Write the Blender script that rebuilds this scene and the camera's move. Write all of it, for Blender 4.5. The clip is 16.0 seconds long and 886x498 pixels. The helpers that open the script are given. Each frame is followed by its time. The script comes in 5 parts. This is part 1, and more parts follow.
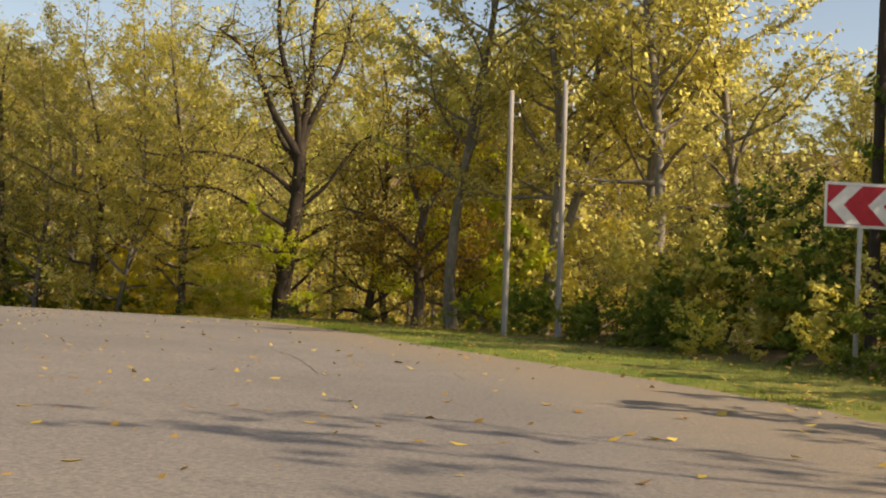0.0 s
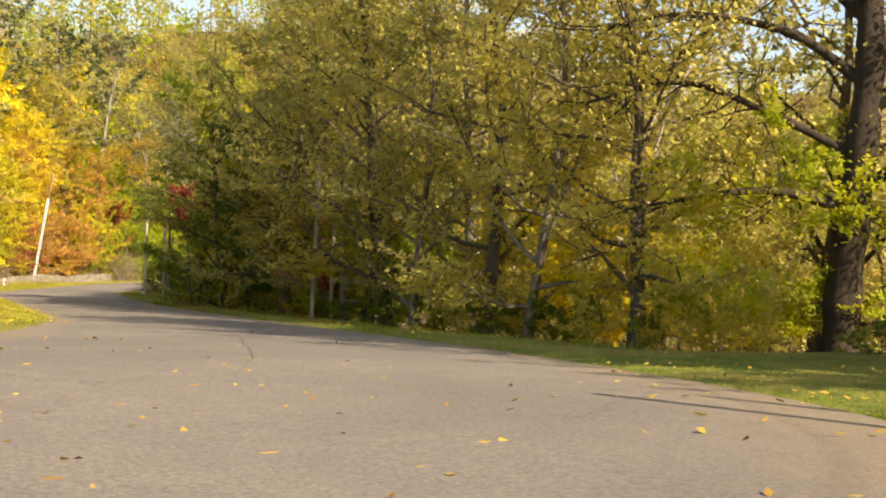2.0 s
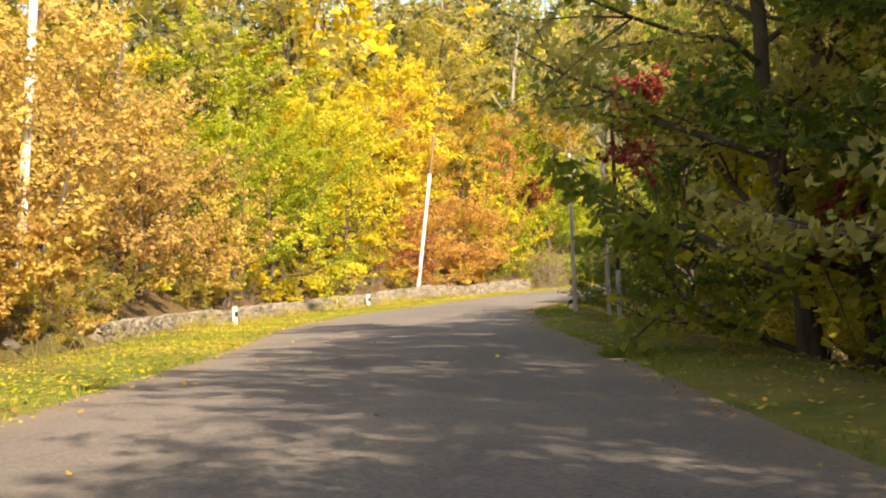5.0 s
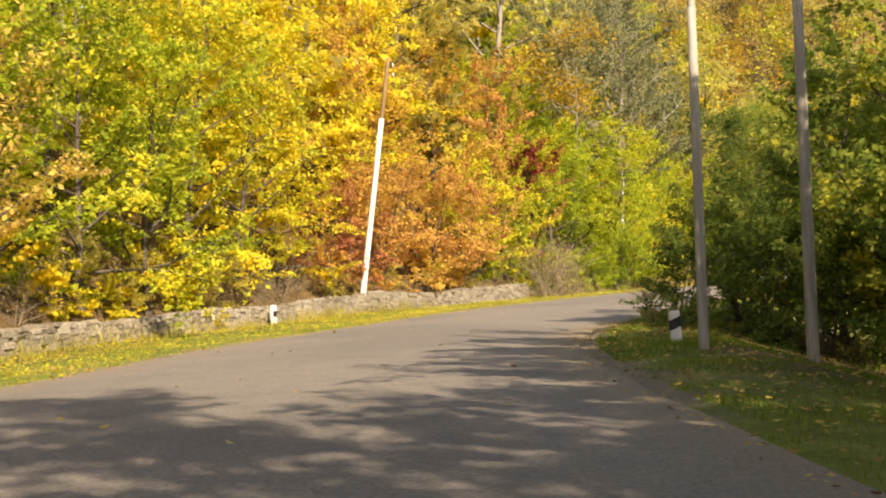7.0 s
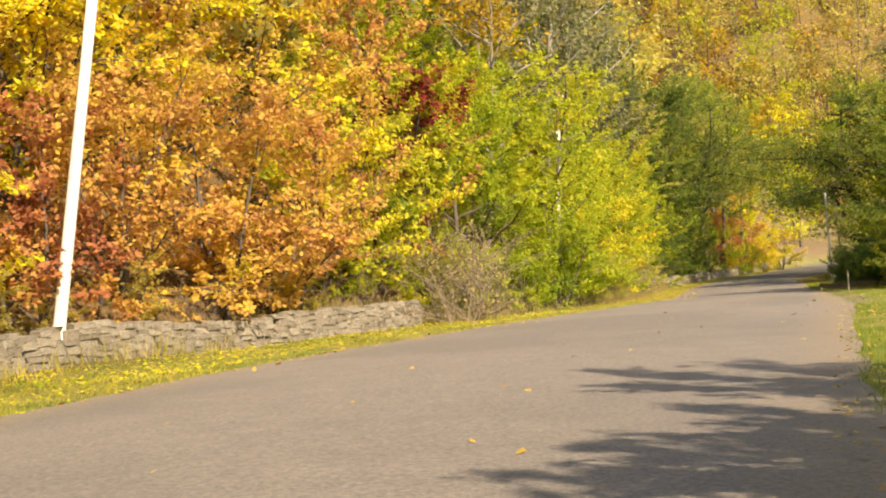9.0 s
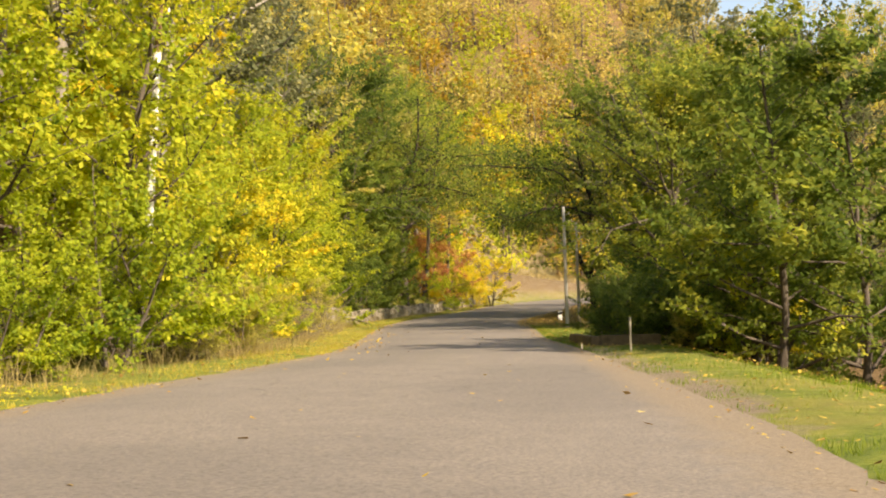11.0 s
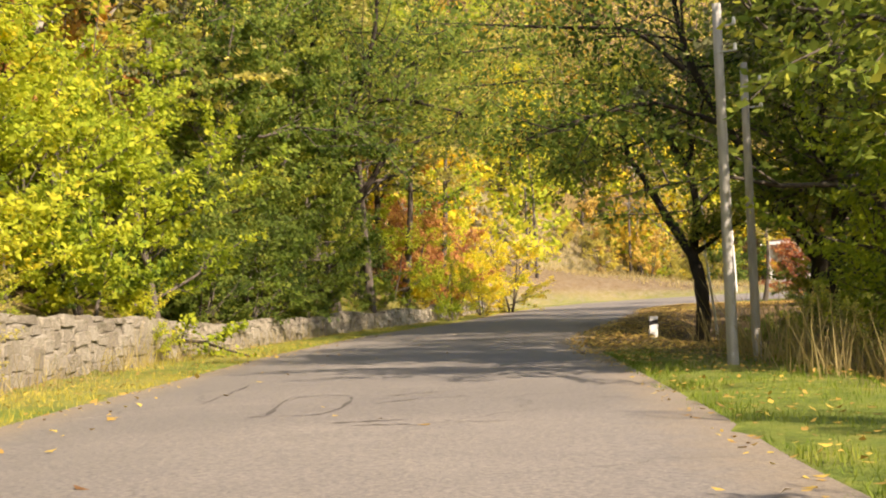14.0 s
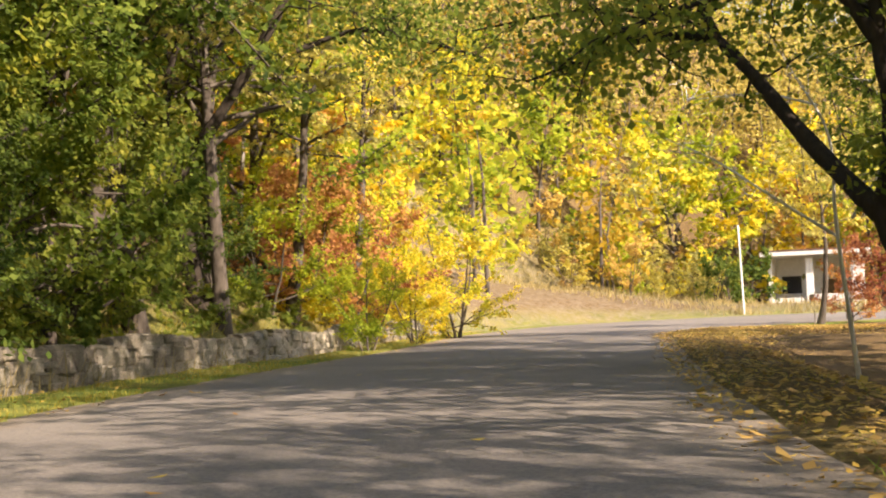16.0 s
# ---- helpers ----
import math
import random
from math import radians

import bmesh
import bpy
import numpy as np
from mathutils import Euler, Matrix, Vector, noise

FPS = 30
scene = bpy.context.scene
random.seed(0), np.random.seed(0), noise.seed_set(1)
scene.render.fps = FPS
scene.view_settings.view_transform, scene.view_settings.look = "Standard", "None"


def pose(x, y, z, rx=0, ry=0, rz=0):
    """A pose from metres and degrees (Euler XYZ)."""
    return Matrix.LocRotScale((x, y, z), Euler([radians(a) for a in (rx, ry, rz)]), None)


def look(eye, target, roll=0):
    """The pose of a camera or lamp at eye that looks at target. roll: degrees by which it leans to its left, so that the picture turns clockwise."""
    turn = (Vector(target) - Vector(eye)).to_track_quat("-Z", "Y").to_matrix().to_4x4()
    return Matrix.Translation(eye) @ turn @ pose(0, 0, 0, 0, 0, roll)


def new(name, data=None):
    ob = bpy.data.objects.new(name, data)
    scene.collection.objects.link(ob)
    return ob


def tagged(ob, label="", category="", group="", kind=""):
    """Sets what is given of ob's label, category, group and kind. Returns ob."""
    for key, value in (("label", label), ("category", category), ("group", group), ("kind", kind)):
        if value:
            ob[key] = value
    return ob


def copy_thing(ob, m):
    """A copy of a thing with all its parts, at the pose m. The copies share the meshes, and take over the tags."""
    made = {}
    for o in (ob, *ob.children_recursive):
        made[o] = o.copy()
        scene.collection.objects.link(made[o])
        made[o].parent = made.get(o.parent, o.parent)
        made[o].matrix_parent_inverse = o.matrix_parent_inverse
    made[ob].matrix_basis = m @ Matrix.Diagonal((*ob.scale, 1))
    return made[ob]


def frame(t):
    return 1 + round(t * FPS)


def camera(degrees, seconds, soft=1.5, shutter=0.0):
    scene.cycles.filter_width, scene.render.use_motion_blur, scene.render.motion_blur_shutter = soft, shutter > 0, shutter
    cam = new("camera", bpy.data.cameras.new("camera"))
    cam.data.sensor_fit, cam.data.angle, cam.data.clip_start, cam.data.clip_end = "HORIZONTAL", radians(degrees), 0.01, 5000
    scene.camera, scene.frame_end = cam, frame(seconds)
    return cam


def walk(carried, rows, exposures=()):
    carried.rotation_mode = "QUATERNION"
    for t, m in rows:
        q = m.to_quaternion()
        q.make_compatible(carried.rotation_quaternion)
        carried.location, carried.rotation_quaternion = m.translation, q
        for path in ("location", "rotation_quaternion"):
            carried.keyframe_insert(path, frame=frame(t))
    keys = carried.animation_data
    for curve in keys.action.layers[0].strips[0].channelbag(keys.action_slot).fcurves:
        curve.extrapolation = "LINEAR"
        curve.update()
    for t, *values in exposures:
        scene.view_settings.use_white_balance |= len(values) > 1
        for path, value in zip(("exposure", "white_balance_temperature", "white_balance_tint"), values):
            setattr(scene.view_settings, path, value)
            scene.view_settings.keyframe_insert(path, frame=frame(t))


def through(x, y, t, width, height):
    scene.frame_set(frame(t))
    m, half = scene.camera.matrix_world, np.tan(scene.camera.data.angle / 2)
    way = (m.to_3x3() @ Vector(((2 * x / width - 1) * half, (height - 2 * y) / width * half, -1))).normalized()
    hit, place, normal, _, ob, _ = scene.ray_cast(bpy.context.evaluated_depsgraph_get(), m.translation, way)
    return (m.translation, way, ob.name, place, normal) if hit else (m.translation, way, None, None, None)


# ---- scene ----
cam = camera(41.5, 16.0, soft=2.0)
EXPOSURES = [(0.0, 0.34, 8150, 16), (1.0, 0.56, 8200, 13), (1.5, 0.82, 8350, 14), (3.5, 0.9, 8350, 14.5), (6.0, 1.2, 7900, 18.5), (7.0, 0.86, 8200, 16), (9.0, 0.9, 8350, 15.5), (10.2, 0.92, 8350, 15.5), (12.5, 0.97, 7750, 16.5), (14.0, 1.12, 7500, 19), (16.0, 1.25, 7400, 22)]
PATH = [
    # seconds, eye, yaw, pitch, roll (as look() leans it)
    (0, 0.40, -1.50, 1.22, -0.75, 2.10, 2.75),
    (0.5, 0.40, 5.00, 1.28, 3.78, 0.72, 1.50),
    (1, -0.40, 11.50, 1.34, 8.22, -0.83, 1.33),
    (1.5, -1.80, 18.40, 1.37, 15.13, 0.39, 1.93),
    (2, -4.10, 25.00, 1.34, 23.25, 0.56, 0.94),
    (2.5, -6.91, 31.60, 1.29, 30.26, 0.27, -1.44),
    (3, -10.72, 37.71, 1.11, 37.33, 0.62, -1.37),
    (3.5, -14.93, 42.82, 0.96, 41.84, 0.24, -1.32),
    (6, -37.76, 66.85, 0.16, 44.27, 1.01, -2.94),
    (6.5, -41.99, 71.42, 0.07, 43.26, 0.52, -2.11),
    (7, -46.75, 76.68, -0.13, 42.63, 1.37, -2.70),
    (7.5, -51.29, 81.85, -0.26, 41.88, 1.54, -2.58),
    (8, -54.87, 86.95, -0.39, 41.76, 1.07, -4.04),
    (8.5, -58.49, 91.33, -0.44, 41.02, 1.47, -4.30),
    (9, -62.32, 96.59, -0.40, 37.67, 2.01, -3.59),
    (9.5, -65.19, 101.12, -0.35, 31.93, -0.63, -3.75),
    (10, -67.70, 106.57, -0.20, 25.54, 2.37, -3.08),
    (12.5, -77.20, 133.80, -0.40, 22.78, 2.92, -0.67),
    (13, -79.60, 139.77, -0.47, 24.00, 3.13, -0.94),
    (13.5, -82.04, 145.26, -0.44, 24.31, 2.93, -1.03),
    (14, -84.39, 150.78, -0.46, 24.36, 3.20, -2.01),
    (14.5, -86.67, 156.04, -0.49, 23.67, 3.30, -1.58),
    (15, -89.09, 161.75, -0.43, 22.87, 4.01, -0.23),
    (15.5, -91.13, 166.58, -0.32, 22.35, 4.34, 0.30),
    (16, -93.42, 172.36, -0.41, 21.01, 4.28, -1.53),
]
walk(cam, [(t, pose(x, y, z, 0, 0, yaw) @ pose(0, 0, 0, 90 + pitch) @ pose(0, 0, 0, 0, 0, roll)) for t, x, y, z, yaw, pitch, roll in PATH], EXPOSURES)

# ---- sky and sun ----
SUN_ELEVATION, SUN_AZIMUTH = 34.0, 111.0        # degrees; azimuth clockwise from +y
az, el = radians(SUN_AZIMUTH), radians(SUN_ELEVATION)
to_sun = Vector((math.sin(az) * math.cos(el), math.cos(az) * math.cos(el), math.sin(el)))
world = bpy.data.worlds.new("world")
scene.world = world
world.use_nodes = True
wn = world.node_tree
sky = wn.nodes.new("ShaderNodeTexSky")
sky.sky_type, sky.sun_disc = "NISHITA", False
sky.sun_elevation, sky.sun_rotation = el, az
wn.nodes["Background"].inputs["Strength"].default_value = 0.14
wn.links.new(sky.outputs["Color"], wn.nodes["Background"].inputs["Color"])
sun = new("sun", bpy.data.lights.new("sun", "SUN"))
sun.data.energy, sun.data.angle, sun.data.color = 5.0, radians(0.55), (1.0, 0.92, 0.8)
sun.matrix_world = look(to_sun * 300, (0, 0, 0))

# ---- materials ----


def material(name, rough=0.9):
    m = bpy.data.materials.new(name)
    m.use_nodes = True
    b = m.node_tree.nodes["Principled BSDF"]
    b.inputs["Roughness"].default_value = rough
    b.inputs["Specular IOR Level"].default_value = 0.25
    return m, m.node_tree, b


def node(nt, kind, **values):
    n = nt.nodes.new(kind)
    for key, value in values.items():
        n.inputs[key.replace("_", " ")].default_value = value
    return n


def coords(nt, scale=(1, 1, 1), where="Object"):
    c = nt.nodes.new("ShaderNodeTexCoord")
    m = nt.nodes.new("ShaderNodeMapping")
    m.inputs["Scale"].default_value = scale
    nt.links.new(c.outputs[where], m.inputs["Vector"])
    return m.outputs["Vector"]


def noise_tex(nt, vec, scale, detail=4.0, rough=0.6):
    n = node(nt, "ShaderNodeTexNoise", Scale=scale, Detail=detail, Roughness=rough)
    nt.links.new(vec, n.inputs["Vector"])
    return n.outputs["Fac"]


def ramp(nt, fac, stops):
    r = nt.nodes.new("ShaderNodeValToRGB")
    e = r.color_ramp.elements
    while len(e) < len(stops):
        e.new(0.5)
    for k, (at, col) in enumerate(stops):
        e[k].position, e[k].color = at, (*col, 1.0)
    nt.links.new(fac, r.inputs["Fac"])
    return r.outputs["Color"]


def mix(nt, fac, a, b, how="MIX"):
    m = nt.nodes.new("ShaderNodeMix")
    m.data_type, m.blend_type = "RGBA", how
    for value, slot in ((fac, 0), (a, 6), (b, 7)):
        if hasattr(value, "is_linked"):
            nt.links.new(value, m.inputs[slot])
        else:
            m.inputs[slot].default_value = value if slot == 0 else (*value, 1.0)
    return m.outputs[2]


def bump(nt, b, height, strength, distance):
    n = node(nt, "ShaderNodeBump", Strength=strength, Distance=distance)
    nt.links.new(height, n.inputs["Height"])
    nt.links.new(n.outputs["Normal"], b.inputs["Normal"])


def plain(name, dark, light, scale, rough=0.85, strength=0.4, depth=0.01, stretch=(1, 1, 1), metal=0.0):
    """A two-tone grained surface with fine relief."""
    m, nt, b = material(name, rough)
    v = coords(nt, stretch)
    big, fine = noise_tex(nt, v, scale * 0.2, 3), noise_tex(nt, v, scale, 6, 0.7)
    col = ramp(nt, fine, [(0.3, dark), (0.7, light)])
    col = mix(nt, 0.35, col, ramp(nt, big, [(0.35, dark), (0.65, light)]))
    nt.links.new(col, b.inputs["Base Color"])
    b.inputs["Metallic"].default_value = metal
    bump(nt, b, fine, strength, depth)
    return m


def asphalt():
    m, nt, b = material("asphalt", 0.88)
    v = coords(nt)
    grain, worn, patch = noise_tex(nt, v, 60, 5, 0.75), noise_tex(nt, v, 1.4, 6, 0.65), noise_tex(nt, v, 0.16, 3, 0.5)
    col = ramp(nt, grain, [(0.25, (0.118, 0.107, 0.094)), (0.5, (0.183, 0.166, 0.146)), (0.78, (0.27, 0.246, 0.214))])
    col = mix(nt, ramp(nt, worn, [(0.42, (0, 0, 0)), (0.72, (0.5, 0.5, 0.5))]), col, (0.235, 0.213, 0.18))
    stain = noise_tex(nt, v, 9.0, 6, 0.75)
    col = mix(nt, ramp(nt, stain, [(0.52, (0, 0, 0)), (0.72, (0.22, 0.22, 0.22))]), col, (0.12, 0.11, 0.095))
    col = mix(nt, ramp(nt, patch, [(0.45, (0, 0, 0)), (0.6, (0.45, 0.45, 0.45))]), col, (0.125, 0.118, 0.108))
    vor = nt.nodes.new("ShaderNodeTexVoronoi")
    vor.feature = "DISTANCE_TO_EDGE"
    vor.inputs["Scale"].default_value = 0.22
    warp = nt.nodes.new("ShaderNodeVectorMath")
    warp.operation = "ADD"
    wob = node(nt, "ShaderNodeTexNoise", Scale=0.9, Detail=5.0)
    nt.links.new(v, wob.inputs["Vector"])
    nt.links.new(v, warp.inputs[0])
    nt.links.new(wob.outputs["Color"], warp.inputs[1])
    nt.links.new(warp.outputs[0], vor.inputs["Vector"])
    crack = ramp(nt, vor.outputs["Distance"], [(0.0, (1, 1, 1)), (0.005, (0, 0, 0))])
    where = ramp(nt, noise_tex(nt, v, 0.11, 2), [(0.5, (0, 0, 0)), (0.58, (0.45, 0.45, 0.45))])
    col = mix(nt, mix(nt, 1.0, crack, where, "MULTIPLY"), col, (0.055, 0.05, 0.045))
    chips = noise_tex(nt, v, 22, 3, 0.8)
    col = mix(nt, 0.9, col, ramp(nt, chips, [(0.3, (0.66, 0.66, 0.68)), (0.5, (1.12, 1.11, 1.1)), (0.72, (1.55, 1.5, 1.4))]), "MULTIPLY")
    a = nt.nodes.new("ShaderNodeAttribute")
    a.attribute_name = "shoulder"
    ragged = nt.nodes.new("ShaderNodeMath")
    ragged.operation = "MULTIPLY_ADD"
    nt.links.new(noise_tex(nt, v, 3.0, 6, 0.75), ragged.inputs[0])
    ragged.inputs[1].default_value = 0.9
    nt.links.new(a.outputs["Fac"], ragged.inputs[2])
    dusty = ramp(nt, ragged.outputs[0], [(0.55, (0, 0, 0)), (1.0, (0.85, 0.85, 0.85))])
    col = mix(nt, dusty, col, ramp(nt, noise_tex(nt, v, 30, 4, 0.8), [(0.3, (0.14, 0.11, 0.075)), (0.7, (0.34, 0.28, 0.2))]))
    nt.links.new(col, b.inputs["Base Color"])
    bump(nt, b, mix(nt, 0.4, grain, chips), 0.8, 0.014)
    return m


def earth():
    """Grass and leaf litter, mixed by the vertex layer 'grass'."""
    m, nt, b = material("earth", 1.0)
    v = coords(nt)
    a = nt.nodes.new("ShaderNodeAttribute")
    a.attribute_name = "grass"
    fine, mid, big = noise_tex(nt, v, 14, 6, 0.75), noise_tex(nt, v, 1.6, 5, 0.6), noise_tex(nt, v, 0.25, 3)
    litter = ramp(nt, fine, [(0.28, (0.035, 0.024, 0.014)), (0.5, (0.13, 0.085, 0.04)), (0.68, (0.3, 0.2, 0.07)), (0.8, (0.42, 0.3, 0.08))])
    green = ramp(nt, mix(nt, 0.5, fine, mid), [(0.3, (0.05, 0.085, 0.012)), (0.5, (0.15, 0.2, 0.03)), (0.68, (0.33, 0.32, 0.06))])
    green = mix(nt, ramp(nt, big, [(0.45, (0, 0, 0)), (0.62, (0.6, 0.6, 0.6))]), green, (0.3, 0.25, 0.07))
    col = mix(nt, a.outputs["Fac"], litter, green)
    e = nt.nodes.new("ShaderNodeAttribute")
    e.attribute_name = "gravel"
    torn = nt.nodes.new("ShaderNodeMath")
    torn.operation = "MULTIPLY_ADD"
    nt.links.new(noise_tex(nt, v, 2.4, 6, 0.75), torn.inputs[0])
    torn.inputs[1].default_value = 0.9
    nt.links.new(e.outputs["Fac"], torn.inputs[2])
    stones = ramp(nt, noise_tex(nt, v, 28, 4, 0.8), [(0.3, (0.13, 0.1, 0.07)), (0.55, (0.27, 0.22, 0.155)), (0.75, (0.4, 0.34, 0.25))])
    col = mix(nt, ramp(nt, torn.outputs[0], [(0.75, (0, 0, 0)), (1.05, (0.95, 0.95, 0.95))]), col, stones)
    nt.links.new(col, b.inputs["Base Color"])
    bump(nt, b, fine, 0.9, 0.06)
    return m


def leafy(name, stops, through=0.5, glow=1.0):
    """Leaves: the colour changes from leaf to leaf and from plant to plant; light passes through."""
    m, nt, b = material(name, 0.62)
    b.inputs["Specular IOR Level"].default_value = 0.15
    g = nt.nodes.new("ShaderNodeNewGeometry")
    o = nt.nodes.new("ShaderNodeObjectInfo")
    v = coords(nt)
    clump = noise_tex(nt, v, 0.55, 3)
    s = nt.nodes.new("ShaderNodeMath")
    s.operation = "MULTIPLY_ADD"
    nt.links.new(g.outputs["Random Per Island"], s.inputs[0])
    s.inputs[1].default_value = 0.34
    patchy = nt.nodes.new("ShaderNodeMath")
    patchy.operation = "MULTIPLY"
    nt.links.new(clump, patchy.inputs[0])
    patchy.inputs[1].default_value = 1.35
    nt.links.new(patchy.outputs[0], s.inputs[2])
    s2 = nt.nodes.new("ShaderNodeMath")
    s2.operation = "MULTIPLY_ADD"
    nt.links.new(o.outputs["Random"], s2.inputs[0])
    s2.inputs[1].default_value = 0.4
    nt.links.new(s.outputs[0], s2.inputs[2])
    s3 = nt.nodes.new("ShaderNodeMath")
    s3.operation = "SUBTRACT"
    nt.links.new(s2.outputs[0], s3.inputs[0])
    s3.inputs[1].default_value = 0.54
    col = ramp(nt, s3.outputs[0], stops)
    nt.links.new(col, b.inputs["Base Color"])
    t = nt.nodes.new("ShaderNodeBsdfTranslucent")
    nt.links.new(col if glow == 1.0 else ramp(nt, s3.outputs[0], [(at, tuple(min(0.9, glow * c) for c in tone)) for at, tone in stops]), t.inputs["Color"])
    mx = nt.nodes.new("ShaderNodeMixShader")
    mx.inputs[0].default_value = through
    out = nt.nodes["Material Output"]
    nt.links.new(b.outputs[0], mx.inputs[1])
    nt.links.new(t.outputs[0], mx.inputs[2])
    nt.links.new(mx.outputs[0], out.inputs["Surface"])
    return m


def stony():
    """Weathered wall stone: each block its own tone, with lichen and dirt."""
    m, nt, b = material("wall_stone", 0.95)
    v = coords(nt)
    o, g = nt.nodes.new("ShaderNodeObjectInfo"), nt.nodes.new("ShaderNodeNewGeometry")
    add = nt.nodes.new("ShaderNodeMath")
    add.operation = "ADD"
    nt.links.new(o.outputs["Random"], add.inputs[0])
    nt.links.new(g.outputs["Random Per Island"], add.inputs[1])
    wrap = nt.nodes.new("ShaderNodeMath")
    wrap.operation = "FRACT"
    nt.links.new(add.outputs[0], wrap.inputs[0])
    fine, spots = noise_tex(nt, v, 7, 6, 0.75), noise_tex(nt, v, 2.2, 4, 0.6)
    col = ramp(nt, wrap.outputs[0], [(0.0, (0.3, 0.265, 0.21)), (0.4, (0.4, 0.36, 0.29)), (0.75, (0.48, 0.44, 0.36)), (1.0, (0.36, 0.325, 0.27))])
    col = mix(nt, 0.75, col, ramp(nt, fine, [(0.3, (0.35, 0.33, 0.3)), (0.7, (1.0, 0.98, 0.92))]), "MULTIPLY")
    col = mix(nt, ramp(nt, spots, [(0.55, (0, 0, 0)), (0.68, (0.7, 0.7, 0.7))]), col, (0.13, 0.13, 0.06))
    nt.links.new(col, b.inputs["Base Color"])
    bump(nt, b, fine, 0.9, 0.08)
    return m


ASPHALT, EARTH = asphalt(), earth()
BARK = plain("bark", (0.045, 0.036, 0.027), (0.15, 0.125, 0.1), 9, 0.95, 0.9, 0.04, (1, 1, 0.25))
PALE_BARK = plain("pale_bark", (0.12, 0.105, 0.085), (0.38, 0.35, 0.3), 7, 0.9, 0.6, 0.02, (1, 1, 0.5))
GREY_BARK = plain("grey_bark", (0.09, 0.078, 0.062), (0.3, 0.27, 0.22), 8, 0.95, 0.8, 0.03, (1, 1, 0.4))
TWIG = plain("dry_twig", (0.13, 0.1, 0.07), (0.3, 0.245, 0.18), 12, 0.95)
DARK_BARK = plain("dark_bark", (0.02, 0.016, 0.012), (0.07, 0.055, 0.04), 9, 0.95, 0.9, 0.04, (1, 1, 0.25))
PALE_WOOD = plain("pale_wood", (0.42, 0.37, 0.28), (0.66, 0.6, 0.48), 14, 0.85, 0.4, 0.006, (1, 1, 0.1))
STONE = stony()
MORTAR = plain("wall_core", (0.12, 0.1, 0.075), (0.3, 0.26, 0.2), 9, 0.95, 0.6, 0.02)
ROCK = plain("bank_rock", (0.06, 0.05, 0.04), (0.24, 0.2, 0.15), 5, 0.95, 0.9, 0.06)
WHITE = plain("white_paint", (0.6, 0.59, 0.55), (0.82, 0.81, 0.78), 10, 0.7, 0.2, 0.004)
BLACK = plain("black_paint", (0.012, 0.012, 0.014), (0.035, 0.034, 0.036), 10, 0.6, 0.2, 0.004)
RED = plain("red_sheeting", (0.42, 0.015, 0.03), (0.55, 0.03, 0.05), 20, 0.45, 0.1, 0.002)
GREY_WOOD = plain("weathered_pole", (0.2, 0.18, 0.15), (0.48, 0.45, 0.4), 14, 0.85, 0.5, 0.01, (1, 1, 0.08))
BROWN_WOOD = plain("brown_pole", (0.12, 0.075, 0.035), (0.3, 0.2, 0.1), 14, 0.85, 0.5, 0.01, (1, 1, 0.08))
DARK_WOOD = plain("creosoted_pole", (0.03, 0.022, 0.016), (0.09, 0.065, 0.045), 14, 0.85, 0.5, 0.01, (1, 1, 0.08))
PALE_POLE = plain("whitewashed_pole", (0.55, 0.54, 0.5), (0.85, 0.84, 0.8), 12, 0.8, 0.4, 0.008, (1, 1, 0.15))
# light grey of one pole; also painted where sun strikes two pole tops
LIGHT_POLE = plain("limewashed_pole", (0.26, 0.25, 0.22), (0.5, 0.48, 0.44), 12, 0.85, 0.4, 0.008, (1, 1, 0.12))
STEEL = plain("galvanised_steel", (0.35, 0.36, 0.36), (0.55, 0.56, 0.56), 20, 0.45, 0.15, 0.002, metal=0.7)
PLASTER = plain("white_plaster", (0.66, 0.64, 0.6), (0.84, 0.82, 0.78), 3, 0.9, 0.3, 0.01)
ROOFING = plain("brown_roofing", (0.16, 0.08, 0.05), (0.3, 0.16, 0.1), 5, 0.85, 0.5, 0.02)
TAR_AND_SHADOW = plain("tar_crack", (0.065, 0.058, 0.05), (0.125, 0.113, 0.096), 25, 0.8, 0.4, 0.004)
CULVERT = plain("stained_concrete", (0.08, 0.06, 0.035), (0.27, 0.2, 0.12), 4, 0.95, 0.6, 0.02)

YELLOW = leafy("yellow_leaves", [(0.1, (0.2, 0.29, 0.03)), (0.38, (0.54, 0.54, 0.05)), (0.62, (0.82, 0.67, 0.055)), (0.9, (0.8, 0.54, 0.05))])
LIME = leafy("lime_leaves", [(0.1, (0.09, 0.16, 0.02)), (0.35, (0.29, 0.37, 0.035)), (0.65, (0.47, 0.5, 0.045)), (0.95, (0.66, 0.56, 0.055))], 0.56, 1.2)
ORANGE = leafy("orange_leaves", [(0.08, (0.34, 0.13, 0.06)), (0.3, (0.56, 0.29, 0.1)), (0.55, (0.68, 0.43, 0.1)), (0.75, (0.68, 0.5, 0.07)), (0.92, (0.42, 0.39, 0.06))])
RUSSET = leafy("russet_leaves", [(0.1, (0.2, 0.07, 0.04)), (0.35, (0.42, 0.15, 0.08)), (0.65, (0.58, 0.3, 0.1)), (0.95, (0.64, 0.44, 0.1))])
CRIMSON = leafy("dark_red_leaves", [(0.1, (0.1, 0.03, 0.025)), (0.4, (0.34, 0.065, 0.05)), (0.75, (0.56, 0.14, 0.1)), (0.95, (0.6, 0.28, 0.1))])
GREEN = leafy("green_leaves", [(0.1, (0.045, 0.08, 0.02)), (0.4, (0.115, 0.17, 0.033)), (0.7, (0.22, 0.27, 0.05)), (0.95, (0.42, 0.39, 0.06))], 0.58, 1.4)
